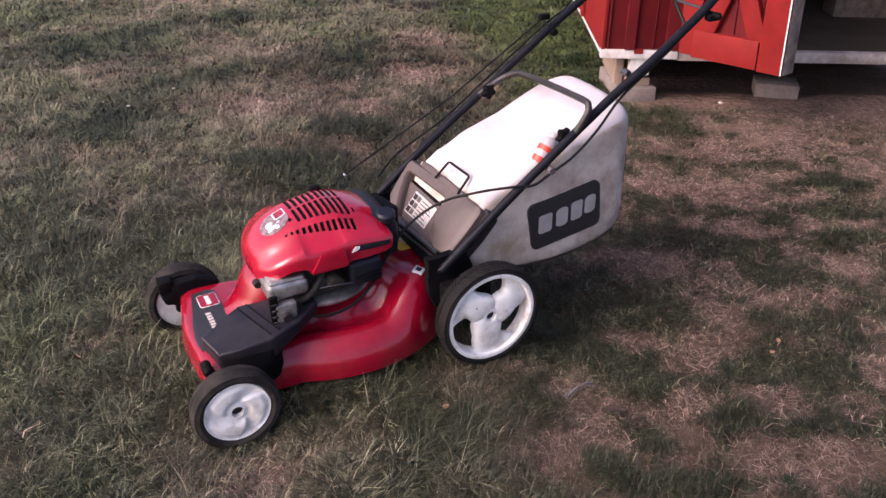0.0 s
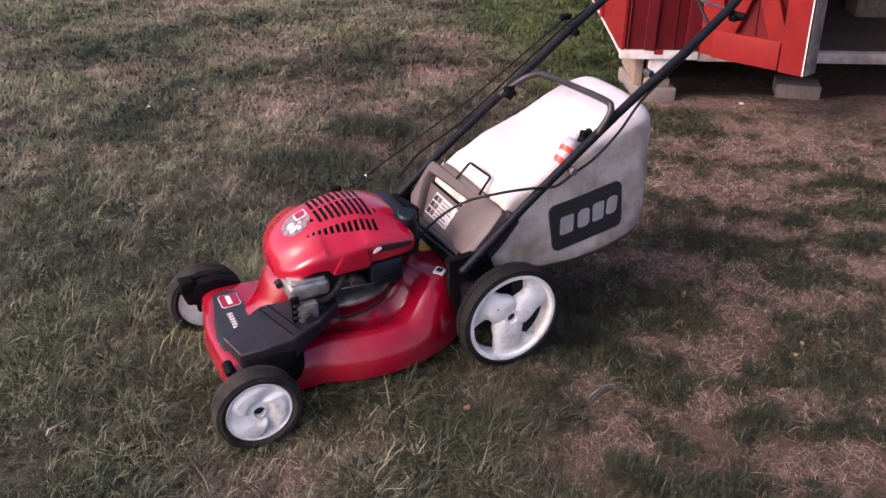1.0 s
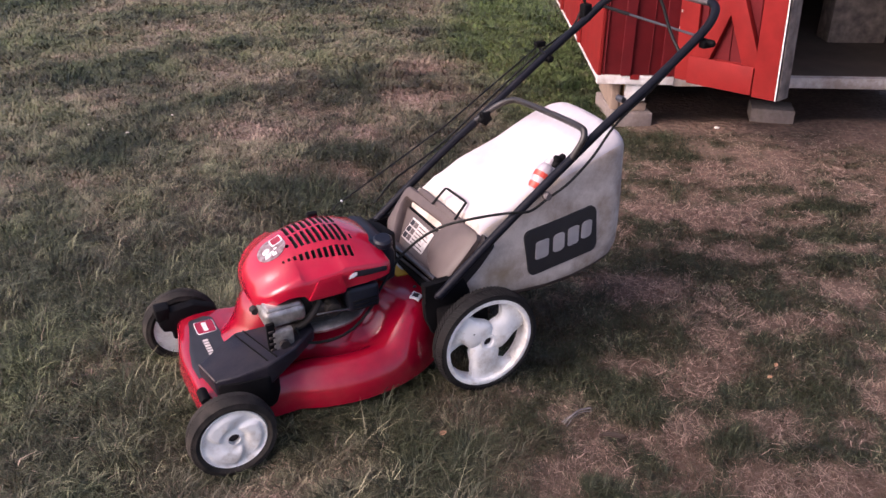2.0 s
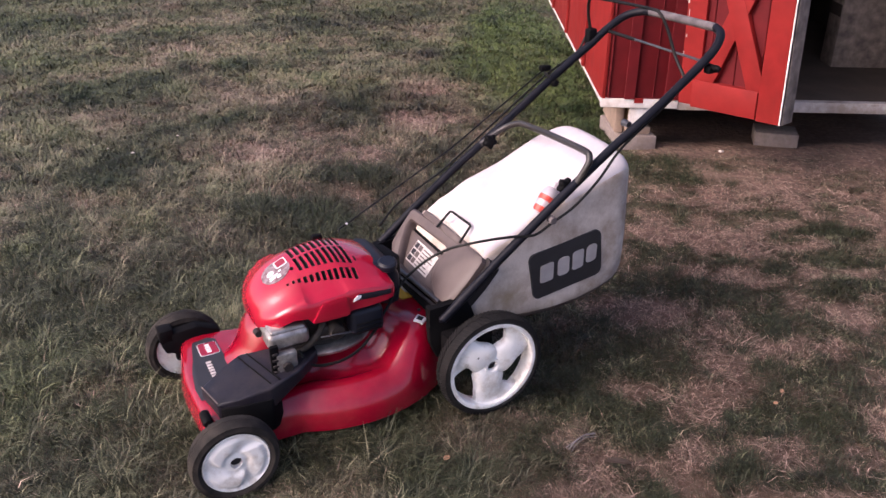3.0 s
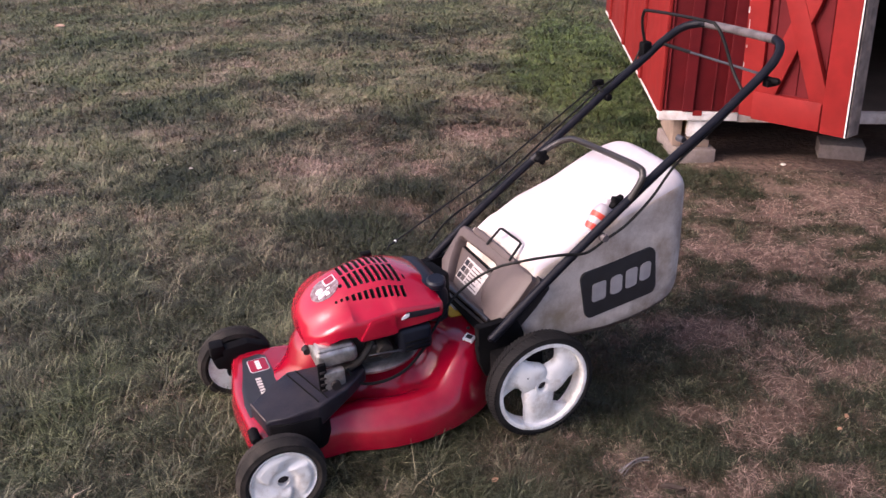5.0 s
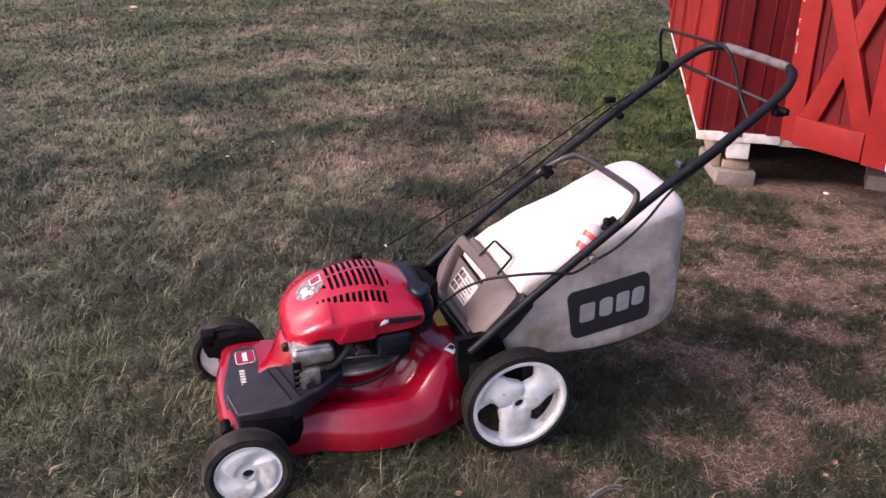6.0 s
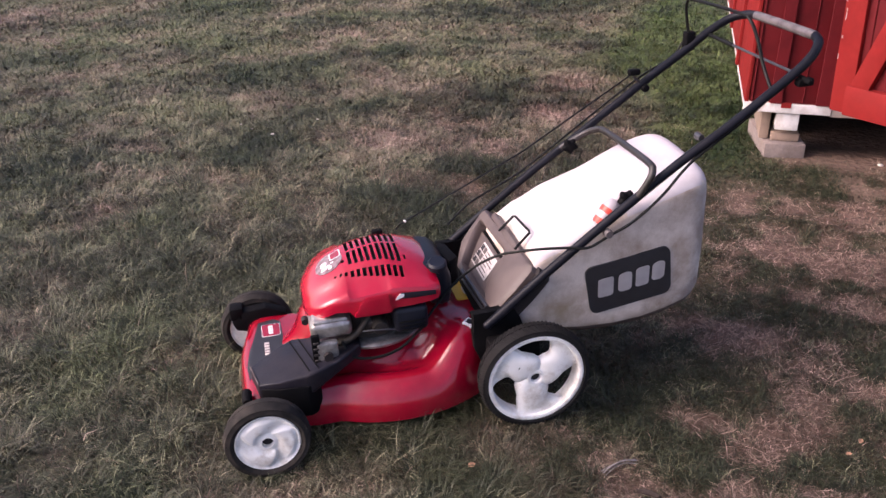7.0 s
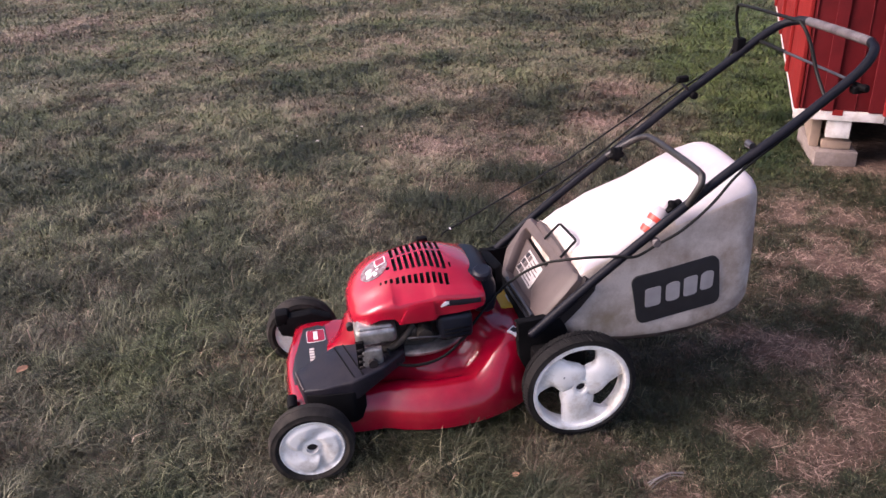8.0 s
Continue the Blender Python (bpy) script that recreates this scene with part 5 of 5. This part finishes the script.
# white base trim, floor frame
shed_part("base_trim", box(SX0 - 0.002, 1.02, SY0 - 0.004, SY0 + 0.03, SZ - 0.020, SZ + 0.020, 0.003), TRIM_WHITE, None, "white painted base board")
shed_part("base_trim", box(1.022, SX1, SY0 + 0.006, SY0 + 0.05, SZ - 0.028, SZ + 0.020, 0.003), WEATHERED, None, "weathered white threshold board")
shed_part("base_trim", box(SX0 - 0.003, SX0 + 0.02, SY0 + 0.002, SY1, SZ - 0.002, SZ + 0.008, 0.001, 1), TRIM_WHITE, None, "white painted base board")
shed_part("paint_slop", box(0.822, 0.862, SY0 - 0.0065, SY0 - 0.003, SZ + 0.003, SZ + 0.026, 0.001, 1), BARN_RED)
shed_part("floor", box(SX0 + 0.06, SX1 - 0.06, SY0 + 0.052, SY1 - 0.06, SZ - 0.02, SZ + 0.008, 0.0), SHADED_DARK_WOOD, None, "dirty plywood floor, coloured dark for the shade indoors")
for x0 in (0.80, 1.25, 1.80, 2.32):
    shed_part("joist", box(x0, x0 + 0.08, SY0 + 0.48, SY1, SZ - 0.115, SZ - 0.021, 0.0), SHADED_DARK_WOOD)
# added boards that block light, so the space under the shed stays dark
shed_part("side_light_block", box(SX0 + 0.20, SX0 + 0.22, SY0 + 0.50, SY1 - 0.04, -0.06, SZ - 0.025, 0.0), SHADED_DARK_WOOD)
shed_part("rear_light_block", box(SX0 + 0.22, SX1, SY1 - 0.03, SY1, -0.04, SZ - 0.03, 0.0), SHADED_DARK_WOOD)
shed_part("side_light_block", box(SX1 - 0.03, SX1, SY0 + 0.5, SY1 - 0.04, -0.04, SZ - 0.03, 0.0), SHADED_DARK_WOOD)
shed_part("joist_end", box(0.812, 0.905, SY0 + 0.012, SY0 + 0.050, SZ - 0.100, SZ - 0.022, 0.004), TRIM_WHITE, None, "white painted joist end")
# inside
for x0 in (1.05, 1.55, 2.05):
    shed_part("stud", box(x0, x0 + 0.05, SY1 - 0.15, SY1 - 0.062, SZ + 0.01, 1.9, 0.0), SHADED_DARK_WOOD)
shed_part("lining", box(SX0 + 0.062, SX0 + 0.07, SY0 + 0.07, SY1 - 0.07, SZ + 0.01, 1.93, 0.0), SHADED_DARK_WOOD)
shed_part("lining", box(SX1 - 0.07, SX1 - 0.062, SY0 + 0.07, SY1 - 0.07, SZ + 0.01, 1.93, 0.0), SHADED_DARK_WOOD)
shed_part("lining", box(SX0 + 0.075, SX1 - 0.075, SY1 - 0.070, SY1 - 0.062, SZ + 0.01, 1.93, 0.0), SHADED_DARK_WOOD)
# roof
for s, xa in ((1, SX0 - 0.10), (-1, SX1 + 0.10)):
    xm, rise = (SX0 + SX1) / 2, 0.55
    bm = bmesh.new()
    prof = ((xa, 1.93), (xm, 1.93 + rise), (xm, 1.96 + rise), (xa, 1.96))
    loft([[(x, y, z) for x, z in prof] for y in (SY0 - 0.12, SY1 + 0.12)], True, bm)
    shed_part("roof", bm, ROOFING, None, "dark felt roof slope")
for yy in (SY0 + 0.004, SY1 - 0.06):
    bm = bmesh.new()
    loft([[(SX0, y, 1.952), (SX1, y, 1.952), ((SX0 + SX1) / 2, y, 2.46)] for y in (yy, yy + 0.056)], True, bm)
    shed_part("gable", bm, BARN_RED)

# the open door, hinged at its left: u along the door, w out of its face, z up
DOOR_W, DOOR_A = 0.582, -46.5
door = empty("door", shed)
door.location = (0.940 - 1.55, 3.792 - 5.1, 0.0)
door.rotation_euler = (0, radians(-2.4), radians(DOOR_A))
tagged(door, "red plank door with cross braces, swung open")


def door_part(name, bm, mat, label=""):
    return part(name, bm, mat, door, label, 30)


D0, D1 = 0.242, 1.80
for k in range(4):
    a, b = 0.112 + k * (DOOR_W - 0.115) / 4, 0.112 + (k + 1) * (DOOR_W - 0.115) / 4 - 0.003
    # planks are the door's red; the darker colour paints shade behind the braces
    door_part("plank", box(a, b, 0.0, 0.020, D0 + 0.002, D1 - 0.002, 0.002, 1), BARN_DARK_AND_SHADED)
door_part("stile", box(0.103, 0.196, -0.020, -0.001, D0 + 0.004, D1, 0.003), BARN_RED)
door_part("stile", box(0.482, DOOR_W, -0.040, -0.001, D0 - 0.002, D1, 0.003), BARN_RED)
for z0, z1 in ((D0, D0 + 0.116), (0.915, 1.015), (D1 - 0.10, D1)):
    door_part("rail", box(0.172, 0.474, -0.034, -0.0205, z0, z1, 0.003), BARN_RED)
    door_part("rail", box(0.198, 0.474, -0.0203, -0.001, z0 + 0.001, z1 - 0.001, 0.0), BARN_RED)
door_part("edge_board", box(DOOR_W + 0.001, DOOR_W + 0.007, -0.040, -0.0368, D0 - 0.002, D1, 0.001, 1), TRIM_WHITE, "white painted door edge")
door_part("edge_strip", box(DOOR_W + 0.001, DOOR_W + 0.009, -0.0225, 0.020, D0 - 0.004, D1, 0.002, 1), GREY_WOOD, "bare grey wood edge")
door_part("edge_gap", box(DOOR_W + 0.001, DOOR_W + 0.005, -0.0366, -0.0228, D0, D1, 0.001, 1), SHADED_DARK_WOOD, "dark gap between door edge and bare wood")
door_part("edge_post", box(DOOR_W - 0.045, DOOR_W + 0.008, 0.021, 0.062, D0 - 0.006, D1, 0.003), GREY_WOOD, "bare grey door frame post")


def brace(u0, z0, u1, z1, wd, w0, w1):
    d = Vector((u1 - u0, 0, z1 - z0))
    m = Matrix.Translation(((u0 + u1) / 2, 0, (z0 + z1) / 2)) @ pose(0, 0, 0, 0, -math.degrees(math.atan2(d.z, d.x)), 0)
    return box(-d.length / 2, d.length / 2, w0, w1, -wd / 2, wd / 2, 0.003, 2, None, m)


for z0, z1 in ((D0 + 0.116, 0.915), (1.015, D1 - 0.10)):
    door_part("brace", brace(0.222, z0 - 0.010, 0.452, z1 + 0.010, 0.078, -0.030, -0.001), BARN_RED)
    door_part("brace", brace(0.466, z0 - 0.010, 0.236, z1 + 0.010, 0.078, -0.0325, -0.0015), BARN_RED)

# flaked paint along the hinge stile
for k, (z, h) in enumerate(((0.45, 0.020), (0.53, 0.012), (0.60, 0.045), (0.67, 0.025), (0.72, 0.015), (0.80, 0.035))):
    door_part("paint_flake", box(0.105 + 0.004 * (k % 3), 0.108 + 0.003 * (k % 2) + 0.004 * (k % 3), -0.0208, -0.0198, z, z + h, 0.0), WEATHERED)

# footings under the shed
def block(x0, x1, y0, y1, z0, z1, mat, label, name="concrete_block", category="block", turn=0.0):
    c = Vector(((x0 + x1) / 2, (y0 + y1) / 2, z0))
    bm = box(x0 - c.x, x1 - c.x, y0 - c.y, y1 - c.y, 0, z1 - z0, 0.006, 2)
    for v in bm.verts:
        v.co += 0.0015 * noise.noise_vector(v.co * 40)
    ob = part(name, bm, mat, None, "", 40)
    ob.matrix_world = Matrix.Translation(c) @ pose(0, 0, 0, 0, 0, turn)
    return tagged(ob, label, category, "footings under the shed")


block(0.760, 0.932, 3.852, 4.200, -0.045, 0.040, CONCRETE, "grey concrete block under the shed corner", turn=8)
block(1.462, 1.660, 3.955, 4.105, -0.035, 0.036, CONCRETE, "grey concrete block under the doorway", turn=-12)
block(0.760, 0.800, 3.905, 4.250, 0.040, 0.182, WOOD, "pale raw wood packing on a concrete block", "wood_packing", "wood block")
block(0.812, 0.842, 3.960, 4.250, 0.080, 0.183, PINE, "orange-tan wood packing behind a painted joist", "wood_packing", "wood block", turn=4)
block(0.808, 0.925, 3.890, 4.180, 0.040, 0.078, WOOD, "flat wood shim on a concrete block", "wood_shim", "wood shim")
bx = part("plywood_box", box(-0.15, 0.15, -0.08, 0.08, 0, 0.62, 0.006), GREY_WOOD, None, "")
part("band", box(-0.153, -0.151, -0.07, 0.07, 0.26, 0.32, 0.0), SHADED_DARK_WOOD, bx)
bx.matrix_world = Matrix.Translation((2.14, 4.64, SZ + 0.008))
tagged(bx, "pale plywood box standing on the shed floor", "box")


# ---- small things on the lawn ----
def leaf(x, y, size, turn, mat, label, z=0.012, slim=1.0):
    bm = bmesh.new()
    rows = []
    for i in range(9):
        t = i / 8
        w = slim * size * 0.32 * math.sin(math.pi * t) ** 0.7 + 0.0004
        rows.append([bm.verts.new(((t - 0.5) * size, q * w, 0.25 * size * (q * q) * 0.6 + 0.06 * size * math.sin(t * 5))) for q in (-1, -0.5, 0, 0.5, 1)])
    for a, b in zip(rows, rows[1:]):
        for j in range(4):
            bm.faces.new((a[j], a[j + 1], b[j + 1], b[j]))
    ob = part("leaf", bm, mat, None, "", 80)
    ob.modifiers.new("thickness", 'SOLIDIFY').thickness = 0.0006
    ob.matrix_world = Matrix.Translation((x, y, z)) @ pose(0, 0, 0, 12, -8, turn)
    return tagged(ob, label, "leaf", "fallen leaves")


leaf(0.010, 1.575, 0.019, 40, LEAF_DRY, "small orange-brown dry leaf lying on the grass")
leaf(-3.57, 6.70, 0.08, 10, LEAF_PALE, "pale orange dry leaf on the far lawn", 0.02)
leaf(-1.398, 1.626, 0.035, 70, LEAF_DRY, "small brown curled leaf in the grass")
leaf(0.402, 1.573, 0.060, -8, LEAF_DARK, "dark brown curled dead leaf on the straw", 0.012, 0.42)
for px, py, size, turn in ((-1.393, 3.553, 0.018, 20), (-1.60, 3.65, 0.012, 70), (-1.52, 3.60, 0.010, -30), (-1.27, 3.80, 0.014, 10)):
    leaf(px, py, size, turn, STONE, "tiny white petal on the grass")
leaf(0.878, 1.878, 0.017, 60, LEAF_DRY, "small dry leaf between the grass clumps", 0.010)
leaf(0.845, 1.824, 0.014, 15, LEAF_DRY, "small dry leaf between the grass clumps", 0.010)


def pebble(x, y, r, label):
    bm = bmesh.new()
    bmesh.ops.create_icosphere(bm, subdivisions=2, radius=r)
    for v in bm.verts:
        v.co = Vector((v.co.x * 1.3, v.co.y, v.co.z * 0.6)) * (1 + 0.2 * noise.noise(v.co * 60))
    ob = part("pebble", bm, STONE, None, "", 80)
    ob.matrix_world = Matrix.Translation((x, y, float(ground_z(x, y)) + r * 0.4))
    return tagged(ob, label, "pebble")


pebble(1.26, 3.86, 0.010, "pale pebble lying on bare earth before the shed")

bm = bmesh.new()
for k, (dy, lift, r) in enumerate(((0.0, 0.020, 0.0024), (0.004, 0.017, 0.0016), (-0.004, 0.014, 0.0013))):
    tube([(-0.046, dy * 2.2 - 0.004, lift * 0.5), (-0.020, dy, lift), (0.012, dy * 0.6 + 0.003, lift + 0.002), (0.046, dy * 1.6, lift * 0.7)], r, 7, 5, True, bm)
stalk = part("dry_stalk", bm, STALK, None, "", 60)
stalk.matrix_world = Matrix.Translation((0.336, 1.685, float(ground_z(0.336, 1.685)) + 0.006)) @ pose(0, 0, 0, 0, 0, 36)
tagged(stalk, "pale grey shredded dry stalk lying on straw", "stalk")
